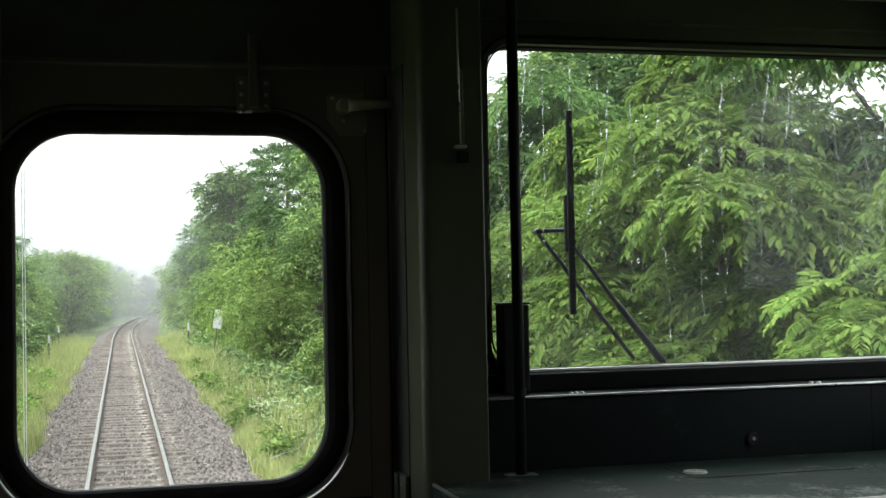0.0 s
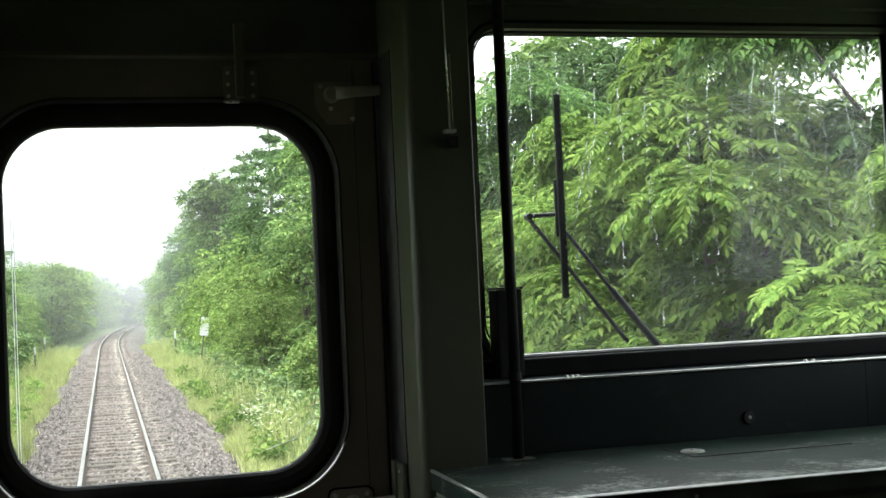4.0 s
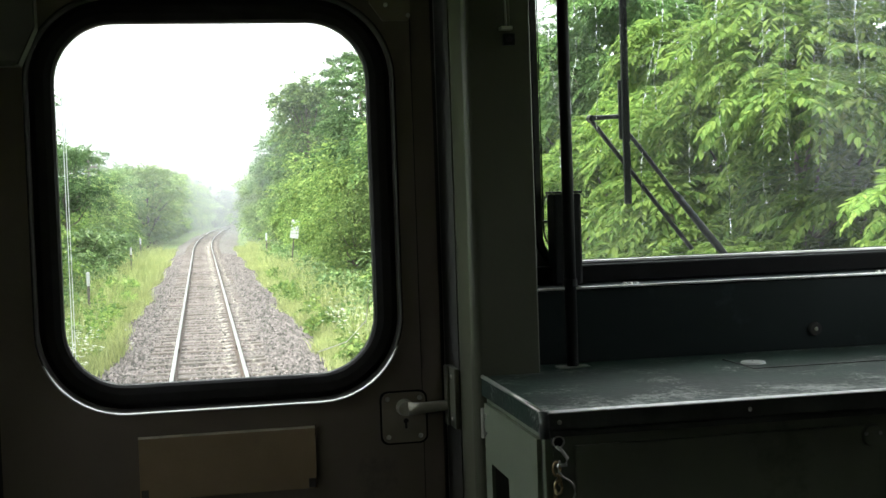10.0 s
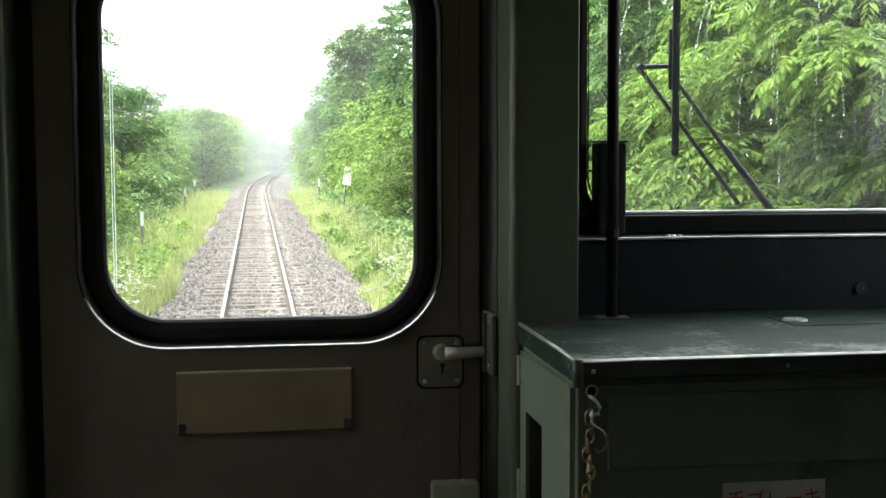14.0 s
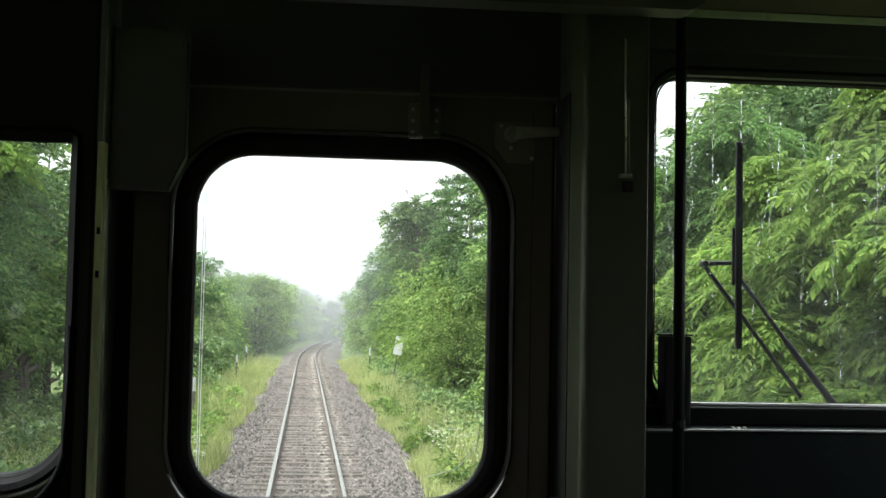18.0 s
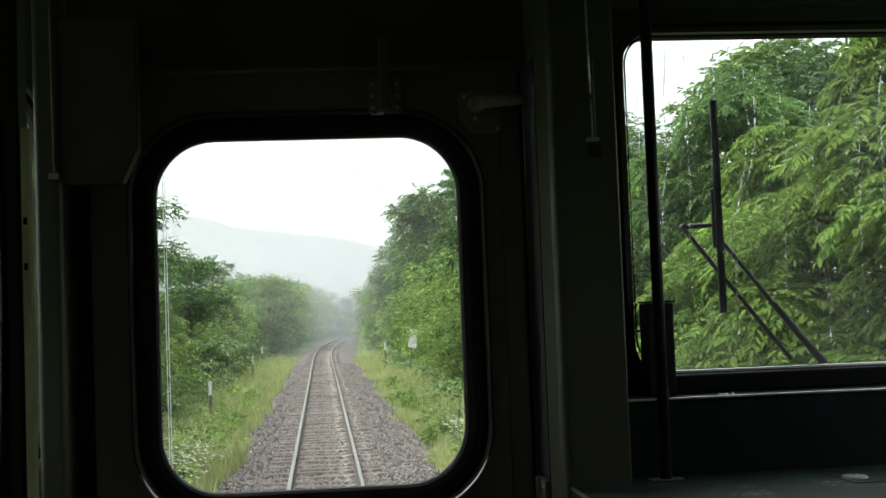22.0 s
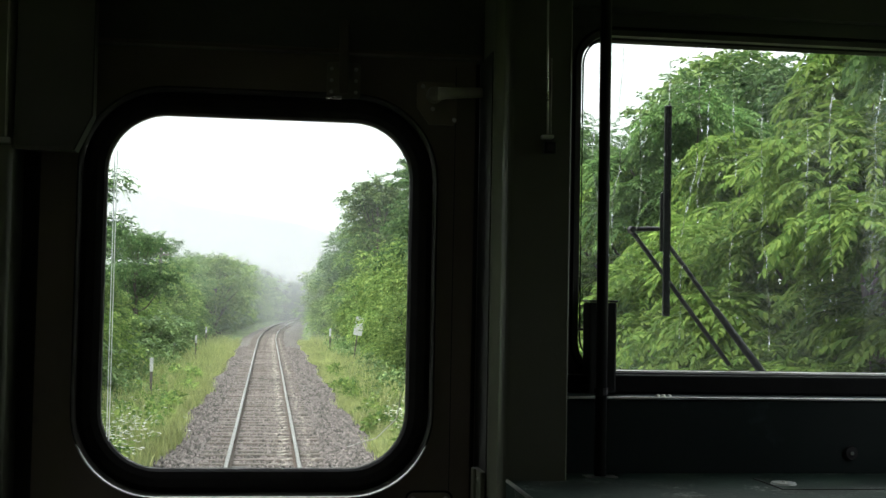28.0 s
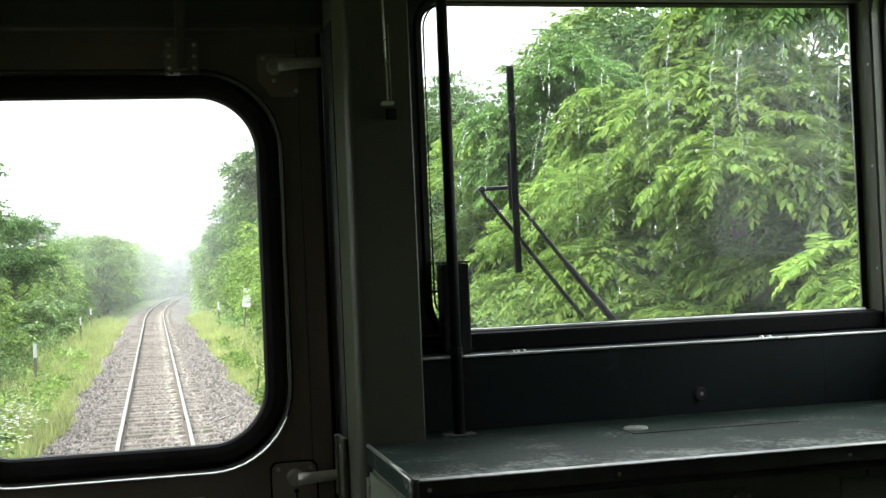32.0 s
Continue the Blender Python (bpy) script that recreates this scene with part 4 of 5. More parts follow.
part("snap_hook", tube([(x, -0.526, z) for x, z in hook], 0.0017, 8), M_STEEL, chain, "steel wire hook", smooth=True)

# ---- wiper outside the glass ----
wip = thing("windscreen_wiper", "black pantograph wiper standing upright on the glass", "wiper", at=(0.90, 0.085, 2.47))
part("blade", box(0.7365, 0.7505, 0.071, 0.079, 2.571, 2.962, 0.003), M_WIPER, wip, "long upright blade")
part("blade_carrier", box(0.7325, 0.7475, 0.0795, 0.087, 2.69, 2.80, 0.003), M_WIPER, wip)
part("arm", tube([(0.681, 0.090, 2.728), (0.775, 0.090, 2.607), (0.872, 0.090, 2.482)], 0.006, 8, taper=[0.0046, 0.0044, 0.0044]), M_WIPER, wip, smooth=True)
part("arm", tube([(0.742, 0.092, 2.716), (0.79, 0.092, 2.656), (0.840, 0.092, 2.590), (0.846, 0.092, 2.583), (0.938, 0.092, 2.468)], 0.006, 8, taper=[0.0042, 0.0044, 0.0044, 0.0068, 0.0078]), M_WIPER, wip, smooth=True)
part("cross_link", tube([(0.679, 0.088, 2.731), (0.742, 0.088, 2.733)], 0.0045, 8), M_WIPER, wip, smooth=True)
part("pivot", disc((0.681, 0.088, 2.730), (0, -1, 0), 0.0075, 0.014, 14, 0.2), M_WIPER, wip)

# rain on the glass: drops and trickles, in shallow relief
random.seed(11)
rain = thing("rain_on_glass", "rain drops and trickles on the wide window", "rain", kind="stuff", at=(1.0, 0.069, 2.5))
def trickle(bm, x, z, end, w):
    """One jagged thread of water with beads along it."""
    pts, ws = [], []
    drift = 0.0
    while z > end:
        pts.append((x, 0.0688, z))
        ws.append(w * (random.uniform(0.55, 1.2) if random.random() < 0.85 else random.uniform(1.5, 2.2)))
        z -= random.uniform(0.004, 0.012)
        if random.random() < 0.35:
            drift = random.choice((-1, 0, 0, 0, 1)) * random.uniform(0.0006, 0.0022)
        x += drift + random.uniform(-0.0007, 0.0007)
    if len(pts) > 2:
        tube(pts, w, 6, bm, ws)


tr_bm = bmesh.new()
for x in (0.607, 0.655, 0.690, 0.745, 0.800, 0.822, 0.868, 0.925, 1.012, 1.062, 1.165, 1.21, 1.30, 1.355, 1.42):
    z, end = random.uniform(3.0, 3.072), random.uniform(2.46, 2.78)
    while z > end:
        stop = max(end, z - random.uniform(0.12, 0.45))
        trickle(tr_bm, x, z, stop, random.uniform(0.0006, 0.00105))
        if random.random() < 0.3:
            trickle(tr_bm, x + random.uniform(0.006, 0.012), z, z - random.uniform(0.03, 0.09), 0.0005)
        z = stop - random.uniform(0.0, 0.05)
        x += random.uniform(-0.004, 0.004)
part("trickles", tr_bm, M_WATER, rain, smooth=True)
dr = bmesh.new()
for i in range(420):
    x, z = random.uniform(0.6, 1.44), 2.48 + 0.59 * random.random() ** 0.55
    r = random.choice((0.0006, 0.0008, 0.0011, 0.0011, 0.0016, 0.0022))
    bmesh.ops.create_icosphere(dr, subdivisions=1, radius=r, matrix=Matrix.Translation((x, 0.0682, z)) @ Matrix.Diagonal((random.uniform(0.8, 1.3), 0.5, random.uniform(0.9, 1.6), 1)))
part("drops", dr, M_WATER, rain, smooth=True)


# ---- outside: ground, track, plants, distance ----
def bend(y):
    """How far the line has swung to the east at y: straight at first, then a wide curve."""
    return np.maximum(np.asarray(y, float) - 74.0, 0) ** 2 / 2100.0


def fast_mesh(name, verts, quads, mat, smooth=False):
    me = bpy.data.meshes.new(name)
    verts, quads = np.asarray(verts, np.float32), np.asarray(quads, np.int32)
    k = quads.shape[1]
    me.vertices.add(len(verts))
    me.vertices.foreach_set("co", verts.ravel())
    me.loops.add(quads.size)
    me.loops.foreach_set("vertex_index", quads.ravel())
    me.polygons.add(len(quads))
    me.polygons.foreach_set("loop_start", np.arange(0, quads.size, k, dtype=np.int32))
    me.polygons.foreach_set("loop_total", np.full(len(quads), k, np.int32))
    me.polygons.foreach_set("use_smooth", np.full(len(quads), smooth))
    me.update(calc_edges=True)
    me.validate()
    me.materials.append(mat)
    return me


rng = np.random.default_rng(7)
xs = np.array([-700, -300, -120, -60, -30, -18, -12, -9, -7, -5.5, -4.4, -3.6, -3.0, -2.5, -2.1, -1.0, 0, 1.0, 2.1, 2.5, 3.0, 3.6, 4.4, 5.5, 7, 9, 12, 18, 30, 60, 120, 300, 700], float)
ys = np.concatenate([[-700, -200, -60], np.arange(-20, 90, 2.0), np.arange(90, 200, 8.0), [220, 280, 400, 800]])
gx, gy = np.meshgrid(xs, ys)
gz = np.full_like(gx, -0.44)
gz += np.where(np.abs(gx) > 2.4, 0.06 * np.sin(gx * 1.7 + gy * 0.31) + 0.05 * np.sin(gy * 0.9 - gx), 0)
gz += np.clip((gx - 3.2) / 6, 0, 1) * 0.35
nx = len(xs)
gq = [(j * nx + i, j * nx + i + 1, (j + 1) * nx + i + 1, (j + 1) * nx + i) for j in range(len(ys) - 1) for i in range(nx - 1)]
tagged(new("ground", fast_mesh("ground", np.stack([gx, gy, gz], -1).reshape(-1, 3), gq, M_SOIL, True)), "grassy damp soil beside the railway", "ground", kind="structure")

# ballast bed with an uneven foot
by = np.concatenate([np.arange(-40, 8, 0.5), np.arange(8, 60, 0.15), np.arange(60, 200, 0.5)])
prof = [(-2.15, -0.46), (-1.75, -0.34), (-1.32, -0.17), (-0.95, -0.176), (-0.35, -0.180), (0, -0.178), (0.35, -0.180), (0.95, -0.176), (1.40, -0.17), (2.0, -0.33), (2.5, -0.46)]
bv = []
for y in by:
    for k, (x, z) in enumerate(prof):
        edge_k = abs(x) > 1.5
        bv.append((x + bend(y) + (0.22 * noise.noise((y * 0.35, x, 1)) if edge_k else 0.0), y, z + (0.04 if abs(x) < 1.4 else 0.03) * noise.noise((y * 1.7, x * 2.3, 5))))
m9 = len(prof)
bq = [(j * m9 + i, j * m9 + i + 1, (j + 1) * m9 + i + 1, (j + 1) * m9 + i) for j in range(len(by) - 1) for i in range(m9 - 1)]
ballast = tagged(new("ballast_bed", fast_mesh("ballast_bed", bv, bq, M_BALLAST, True)), "grey-brown crushed stone ballast bed under the rails", "ballast", kind="structure")


def ballast_height(x):
    return np.interp(x, [p[0] for p in prof], [p[1] for p in prof])


# loose stones, the nearest stretch
n_st = 56000
sx = rng.uniform(-2.1, 2.3, n_st)
sy = 9 + 63 * rng.random(n_st) ** 1.9
keep = (np.abs(np.abs(sx) - 0.566) > 0.06)
sx, sy = sx[keep], sy[keep]
sr = rng.uniform(0.015, 0.042, len(sx))
octa = np.array([(1, 0, 0), (0, 1, 0), (-1, 0, 0), (0, -1, 0), (0, 0, 0.9), (0, 0, -0.9)])
of = np.array([(0, 1, 4), (1, 2, 4), (2, 3, 4), (3, 0, 4), (1, 0, 5), (2, 1, 5), (3, 2, 5), (0, 3, 5)])
jit = 1 + rng.uniform(-0.35, 0.35, (len(sx), 6, 1))
ang = rng.uniform(0, 6.28, len(sx))
rx = octa[None] * jit
rot_x = rx[..., 0] * np.cos(ang)[:, None] - rx[..., 1] * np.sin(ang)[:, None]
rot_y = rx[..., 0] * np.sin(ang)[:, None] + rx[..., 1] * np.cos(ang)[:, None]
sv = np.stack([rot_x, rot_y, rx[..., 2]], -1) * sr[:, None, None]
sv += np.stack([sx, sy, ballast_height(sx) + sr * rng.uniform(-0.1, 0.6, len(sx))], -1)[:, None]
sf = (np.arange(len(sx))[:, None, None] * 6 + of[None]).reshape(-1, 3)
stones = new("loose_stones", fast_mesh("loose_stones", sv.reshape(-1, 3), sf, M_STONE))
tagged(stones, "loose crushed stones on the ballast", "stones", kind="stuff")

# rails
Y0, Y1 = -30.0, 190.0


def rail(x):
    r = thing("rail", "long steel rail with a polished head", "rail", group="rails of the track", at=(x, 0, -0.14))

    def strip(name, outline, mat):
        bm = bmesh.new()
        rings = [[bm.verts.new((x + bend(y) + u, y, v)) for u, v in outline] for y in (Y0, *np.arange(60.0, Y1 + 1, 4.0))]
        bm.faces.new(rings[0])
        bm.faces.new(rings[-1][::-1])
        for a, b in zip(rings, rings[1:]):
            for i in range(len(a)):
                j = (i + 1) % len(a)
                bm.faces.new((a[i], b[i], b[j], a[j]))
        return part(name, bm, mat, r)

    strip("rail_web", [(-0.061, -0.14), (0.061, -0.14), (0.061, -0.131), (0.012, -0.118), (0.008, -0.04), (0.03, -0.034), (0.031, -0.012), (-0.031, -0.012), (-0.03, -0.034), (-0.008, -0.04), (-0.012, -0.118), (-0.061, -0.131)], M_RAIL)
    strip("rail_head", [(-0.032, -0.0118), (0.032, -0.0118), (0.032, -0.004), (0.026, 0.0), (-0.026, 0.0), (-0.032, -0.004)], M_RAIL_TOP)
    for jy in (22.0, 47.0):
        part("fish_plate", box(x - 0.045, x + 0.045, jy - 0.28, jy + 0.28, -0.115, -0.03, 0.006), M_RAIL, r, "bolted joint plates")
    return r


rail(-0.566)
rail(0.566)


# plants: leaves are folded kites set on sprays
def kites(base, direction, up, length, width, fold=0.25, droop=0.25):
    """Verts and quads of one folded leaf for each row."""
    d = direction / np.linalg.norm(direction, axis=1, keepdims=True)
    s = np.cross(d, up)
    s /= np.linalg.norm(s, axis=1, keepdims=True) + 1e-9
    n = np.cross(s, d)
    L, W = length[:, None], width[:, None]
    mid = base + d * L * 0.45
    v = np.stack([base, mid + s * W / 2 + n * W * fold, base + d * L - n * L * droop, mid - s * W / 2 + n * W * fold], 1)
    q = np.arange(len(base) * 4).reshape(-1, 4)
    return v.reshape(-1, 3), q


def leaves(base, direction, up, length, width, fold=0.12, droop=0.2):
    """Verts and quads of one pointed oval leaf, in two halves, for each row."""
    d = direction / np.linalg.norm(direction, axis=1, keepdims=True)
    s = np.cross(d, up)
    s /= np.linalg.norm(s, axis=1, keepdims=True) + 1e-9
    n = np.cross(s, d)
    L, W = length[:, None], width[:, None]
    a, b = base + d * L * 0.28, base + d * L * 0.66 - n * L * droop * 0.4
    lift = n * W * fold
    v = np.stack([base, a + s * W * 0.48 + lift, b + s * W * 0.42 + lift, base + d * L - n * L * droop, b - s * W * 0.42 + lift, a - s * W * 0.48 + lift], 1)
    i = np.arange(len(base))[:, None] * 6
    return v.reshape(-1, 3), np.concatenate([i + [0, 1, 2, 3], i + [0, 3, 4, 5]], 0)


def crown_mesh(name, seed, height, low, radius, sprays, per, leaf, mat, lobes=17, fine=False):
    g = np.random.default_rng(seed)
    cz = low + (height - low) * g.uniform(0.12, 0.88, lobes)
    spread = radius * np.clip(1.15 - ((cz - low) / (height - low) - 0.35) ** 2 * 1.9, 0.3, 1)
    a = np.linspace(0, 2 * np.pi, lobes, endpoint=False) * 2.4 + g.uniform(-0.5, 0.5, lobes)
    cr = spread * g.uniform(0.25, 0.72, lobes)
    centers = np.stack([cr * np.cos(a), cr * np.sin(a), cz], -1)
    centers[0] = (0, 0, height - radius * 0.42)
    lr = radius * g.uniform(0.28, 0.50, lobes)
    pick = g.integers(0, lobes, sprays)
    d = g.normal(size=(sprays, 3))
    d /= np.linalg.norm(d, axis=1, keepdims=True)
    d[:, 2] = np.where(d[:, 2] < -0.4, -d[:, 2] * 0.5, d[:, 2])
    rr = 0.45 + 0.62 * g.random(sprays) ** 0.6
    p = centers[pick] + d * (lr[pick] * rr)[:, None] * np.array([1.0, 1.0, 0.62])
    p[:, 2] = np.maximum(p[:, 2], low * 0.6)
    # each spray: leaves in two rows along a drooping stem
    stem = d * np.array([1, 1, 0.35]) + g.normal(size=(sprays, 3)) * 0.35
    stem[:, 2] -= 0.15
    stem /= np.linalg.norm(stem, axis=1, keepdims=True)
    side = np.cross(stem, [0, 0, 1.0])
    side /= np.linalg.norm(side, axis=1, keepdims=True) + 1e-9
    k = np.arange(per)
    t = (k // 2 + 0.5) / (per / 2)
    sgn = np.where(k % 2, 1.0, -1.0)
    length = leaf * g.uniform(0.75, 1.3, (sprays, 1)) * np.ones((1, per))
    run = leaf * per * 0.30
    base = p[:, None] + stem[:, None] * (t * run)[None, :, None]
    base[..., 2] -= (t ** 2 * run * 0.25)[None]
    dirs = side[:, None] * sgn[None, :, None] + stem[:, None] * 0.7 + g.normal(size=(sprays, per, 3)) * 0.28
    dirs[..., 2] -= 0.22
    up = np.tile([0, 0, 1.0], (sprays * per, 1)) + g.normal(size=(sprays * per, 3)) * 0.35
    v, q = (leaves if fine else kites)(base.reshape(-1, 3), dirs.reshape(-1, 3), up, length.ravel(), length.ravel() * g.uniform(0.38, 0.52, sprays * per), 0.12, 0.18)
    return fast_mesh(name, v, q, mat), centers


def tree(seed, height, low, radius, sprays, per, leaf, mat, label, trunk_r=0.14, lean=0.3, fine=False, name="tree", group="trees beside the track", feathered=False):
    """sprays of per leaves each; a feathered tree has sprays whorls of per long compound leaves, leaf being their size."""
    g = random.Random(seed)
    if feathered:
        me, centers = frond_crown("crown", seed, height, low, radius, sprays, mat, fronds=per, size=leaf, fine=fine)
    else:
        me, centers = crown_mesh("crown", seed, height, low, radius, sprays, per, leaf, mat, fine=fine)
    t = thing(name, label, name, group=group)
    cr = new("crown", me)
    cr.parent = t
    bm = bmesh.new()
    top = height * 0.8
    lx, ly = g.uniform(-lean, lean), g.uniform(-lean, lean)
    pts = [(lx * s * s + 0.06 * math.sin(5 * s + seed), ly * s * s, -0.15 + top * s) for s in (0, 0.08, 0.25, 0.45, 0.65, 0.85, 1.0)]
    tube(pts, 0, 9, bm, [trunk_r * w for w in (1.5, 1.1, 0.95, 0.75, 0.5, 0.3, 0.12)])
    for c in centers:
        s = max(0.18, min(0.8, (c[2] - radius * 0.45) / top))
        st = Vector((lx * s * s, ly * s * s, -0.15 + top * s))
        en = Vector(c)
        mid = (st + en) / 2 + Vector((0, 0, -0.12 * radius))
        w = trunk_r * (1 - s) * 0.6 + 0.015
        tube([st, mid, en], 0, 6, bm, [w, w * 0.7, w * 0.25])
    tk = part("trunk", bm, M_BARK, t)
    return t


def frond_crown(name, seed, height, low, radius, tips, mat, lobes=17, fronds=8, pairs=8, size=1.0, fine=True):
    """A crown of whorls: at each twig's end long feather-like leaves spread and droop, their leaflets in pairs."""
    g = np.random.default_rng(seed)
    cz = low + (height - low) * g.uniform(0.12, 0.86, lobes)
    spread = radius * np.clip(1.15 - ((cz - low) / (height - low) - 0.35) ** 2 * 1.9, 0.3, 1)
    a = np.arange(lobes) * 2.4 + g.uniform(-0.5, 0.5, lobes)
    cr = spread * g.uniform(0.3, 0.75, lobes)
    centers = np.stack([cr * np.cos(a), cr * np.sin(a), cz], -1)
    centers[0] = (0, 0, height - radius * 0.4)
    lr = radius * g.uniform(0.28, 0.48, lobes)
    pick = g.integers(0, lobes, tips)
    d = g.normal(size=(tips, 3))
    d /= np.linalg.norm(d, axis=1, keepdims=True)
    d[:, 2] = np.where(d[:, 2] < -0.25, -d[:, 2] * 0.6, d[:, 2])
    p = centers[pick] + d * (lr[pick] * (0.35 + 0.7 * g.random(tips) ** 0.6))[:, None] * np.array([1.0, 1.0, 0.7])
    p[:, 2] = np.maximum(p[:, 2], low * 0.6)
    axis = d * [0.8, 0.8, 0.3] + [0, 0, 0.75]
    axis /= np.linalg.norm(axis, axis=1, keepdims=True)
    e1 = np.cross(axis, g.normal(size=(tips, 3)))
    e1 /= np.linalg.norm(e1, axis=1, keepdims=True)
    e2 = np.cross(axis, e1)
    n = tips * fronds
    ang = (np.arange(fronds) * 2 * np.pi / fronds)[None] + g.uniform(-0.35, 0.35, (tips, fronds))
    out = e1[:, None] * np.cos(ang)[..., None] + e2[:, None] * np.sin(ang)[..., None] + axis[:, None] * g.uniform(0.1, 0.7, (tips, fronds, 1))
    out = out.reshape(n, 3)
    out /= np.linalg.norm(out, axis=1, keepdims=True)
    long = (size * g.uniform(0.42, 0.66, (tips, 1)) * g.uniform(0.8, 1.15, (tips, fronds))).reshape(n)
    sag = g.uniform(0.2, 0.7, n)
    root = np.repeat(p, fronds, 0)
    t = np.concatenate([np.repeat(np.linspace(0.22, 0.92, pairs), 2), [0.98]])
    sgn = np.concatenate([np.tile([-1.0, 1.0], pairs), [0.0]])
    m = len(t)
    base = root[:, None] + out[:, None] * (long[:, None] * t)[..., None]
    base[..., 2] -= (long * sag)[:, None] * t ** 2
    tangent = out[:, None] - np.array([0, 0, 1.0]) * (2 * sag[:, None] * t)[..., None]
    side = np.cross(out, [0, 0, 1.0])
    side /= np.linalg.norm(side, axis=1, keepdims=True) + 1e-9
    dirs = side[:, None] * sgn[None, :, None] + tangent * np.where(sgn == 0, 1.0, 0.55)[None, :, None]
    dirs[..., 2] -= 0.18
    dirs += g.normal(size=dirs.shape) * 0.22
    length = long[:, None] * (0.19 + 0.11 * np.sin(np.pi * t))[None] * g.uniform(0.75, 1.2, (n, m))
    up = np.tile([0, 0, 1.0], (n * m, 1)) + g.normal(size=(n * m, 3)) * 0.15
    v, q = (leaves if fine else kites)(base.reshape(-1, 3), dirs.reshape(-1, 3), up, length.ravel(), length.ravel() * 0.44, 0.10, 0.2)
    return fast_mesh(name, v, q, mat), centers


near = [
    tree(21, 7.6, 1.2, 2.6, 560, 7, 0.72, M_FROND, "broad tree with drooping feather-like compound leaves", 0.15, fine=True, feathered=True),
    tree(22, 8.6, 1.9, 2.5, 3000, 14, 0.085, M_LEAF_C, "tall dark green leafy tree", 0.17, fine=True),
    tree(23, 6.2, 0.7, 2.4, 520, 7, 0.76, M_FROND_B, "light green tree with long compound leaves and low branches", 0.11, fine=True, feathered=True),
    tree(25, 5.0, 0.3, 2.1, 460, 7, 0.64, M_FROND_B, "young bright green tree, leafy to the ground", 0.07, fine=True, feathered=True),
]
away = [
    tree(31, 7.4, 0.9, 2.6, 1000, 10, 0.19, M_LEAF, "leafy tree standing back along the line", 0.15),
    tree(32, 8.4, 1.2, 2.5, 1000, 10, 0.19, M_LEAF_C, "dark green leafy tree along the line", 0.16),
    tree(33, 6.0, 0.5, 2.4, 900, 10, 0.19, M_LEAF_B, "light green leafy tree along the line", 0.11),
    tree(34, 9.6, 1.8, 2.3, 640, 9, 0.24, M_LEAF, "tall slender leafy tree along the line", 0.15),
    tree(35, 2.6, 0.05, 1.7, 420, 9, 0.19, M_LEAF_B, "low bright green shrub in the verge", 0.04, name="shrub", group="shrubs beside the track"),
    tree(36, 2.2, 0.05, 1.5, 420, 9, 0.17, M_WEED, "low broad-leaved shrub in the verge", 0.04, name="shrub", group="shrubs beside the track"),
]
def pine(seed, height, label):
    """A slender pine: whorls of level boughs, each with tufts of needles."""
    g = np.random.default_rng(seed)
    t = thing("pine_tree", label, "pine tree", group="trees beside the track")
    wood = bmesh.new()
    tube([(0, 0, -0.2), (0.05, 0.03, height * 0.5), (0.0, 0.0, height)], 0, 8, wood, [0.17, 0.11, 0.02])
    base, dirs = [], []
    z = height * 0.25
    while z < height - 0.2:
        reach = (0.25 + 0.75 * (1 - z / height)) * height * 0.23
        for k in range(5):
            a = g.uniform(0, 2 * math.pi)
            tip = np.array([math.cos(a) * reach, math.sin(a) * reach, 0.18 * reach]) * g.uniform(0.7, 1.1)
            tube([(0, 0, z), tuple(tip * 0.6 + [0, 0, z - 0.05]), tuple(tip + [0, 0, z])], 0, 5, wood, [0.03, 0.02, 0.006])
            for w in np.linspace(0.35, 1.0, 7):
                spot = tip * w + [0, 0, z] + g.normal(size=3) * [0.16, 0.16, 0.05]
                d = g.normal(size=(26, 3)) * [1, 1, 0.7] + [0, 0, 0.35]
                base.append(np.repeat(spot[None], 26, 0))
                dirs.append(d)
        z += g.uniform(0.5, 0.8)
    base, dirs = np.concatenate(base), np.concatenate(dirs)
    n = len(base)
    v, q = kites(base, dirs, np.tile([0.1, 0.2, 1.0], (n, 1)), g.uniform(0.16, 0.34, n), np.full(n, 0.045), 0.1, 0.05)
    crown = new("crown", fast_mesh("crown", v, q, M_LEAF_C))
    crown.parent = t
    part("trunk", wood, M_BARK, t)
    return t


PINE = pine(61, 12.5, "slender dark pine standing above the other trees")
rt = random.Random(5)
used = set()


def grow(t, x, y, size):
    turn = rt.uniform(0, 360)
    m = Matrix.Translation((x + bend(y), y, -0.40)) @ pose(0, 0, 0, 0, 0, turn)
    if t.name not in used:
        used.add(t.name)
        t.matrix_basis = m
        return t
    return copy_thing(t, m @ Matrix.Diagonal((size, size, size, 1)))


def row(kinds, x, dx, y0, y1, gap0, gap1, size0, size1, drift=0.0):
    y = y0
    while y < y1:
        grow(rt.choice(kinds), x + rt.uniform(-dx, dx) + drift * y, y, rt.uniform(size0, size1))
        y += rt.uniform(gap0, gap1)


N0, N1, N2, N3 = near
A0, A1, A2, A3, S0, S1 = away
# east side: a close wall of trees, lower where the sky shows over it
row((N0, N2, N1, N2), 7.0, 0.7, 4.0, 17.5, 2.8, 4.0, 0.85, 1.1)
row((N3, N2, N3), 5.6, 0.4, 5.0, 17.0, 2.4, 3.8, 0.45, 0.72, 0.012)
row((N2, N0, N1), 7.8, 0.9, 19.0, 35.0, 3.2, 4.6, 0.8, 1.08)
row((S0, S1, S1), 5.8, 0.6, 18.0, 60.0, 2.2, 3.8, 0.4, 0.8)
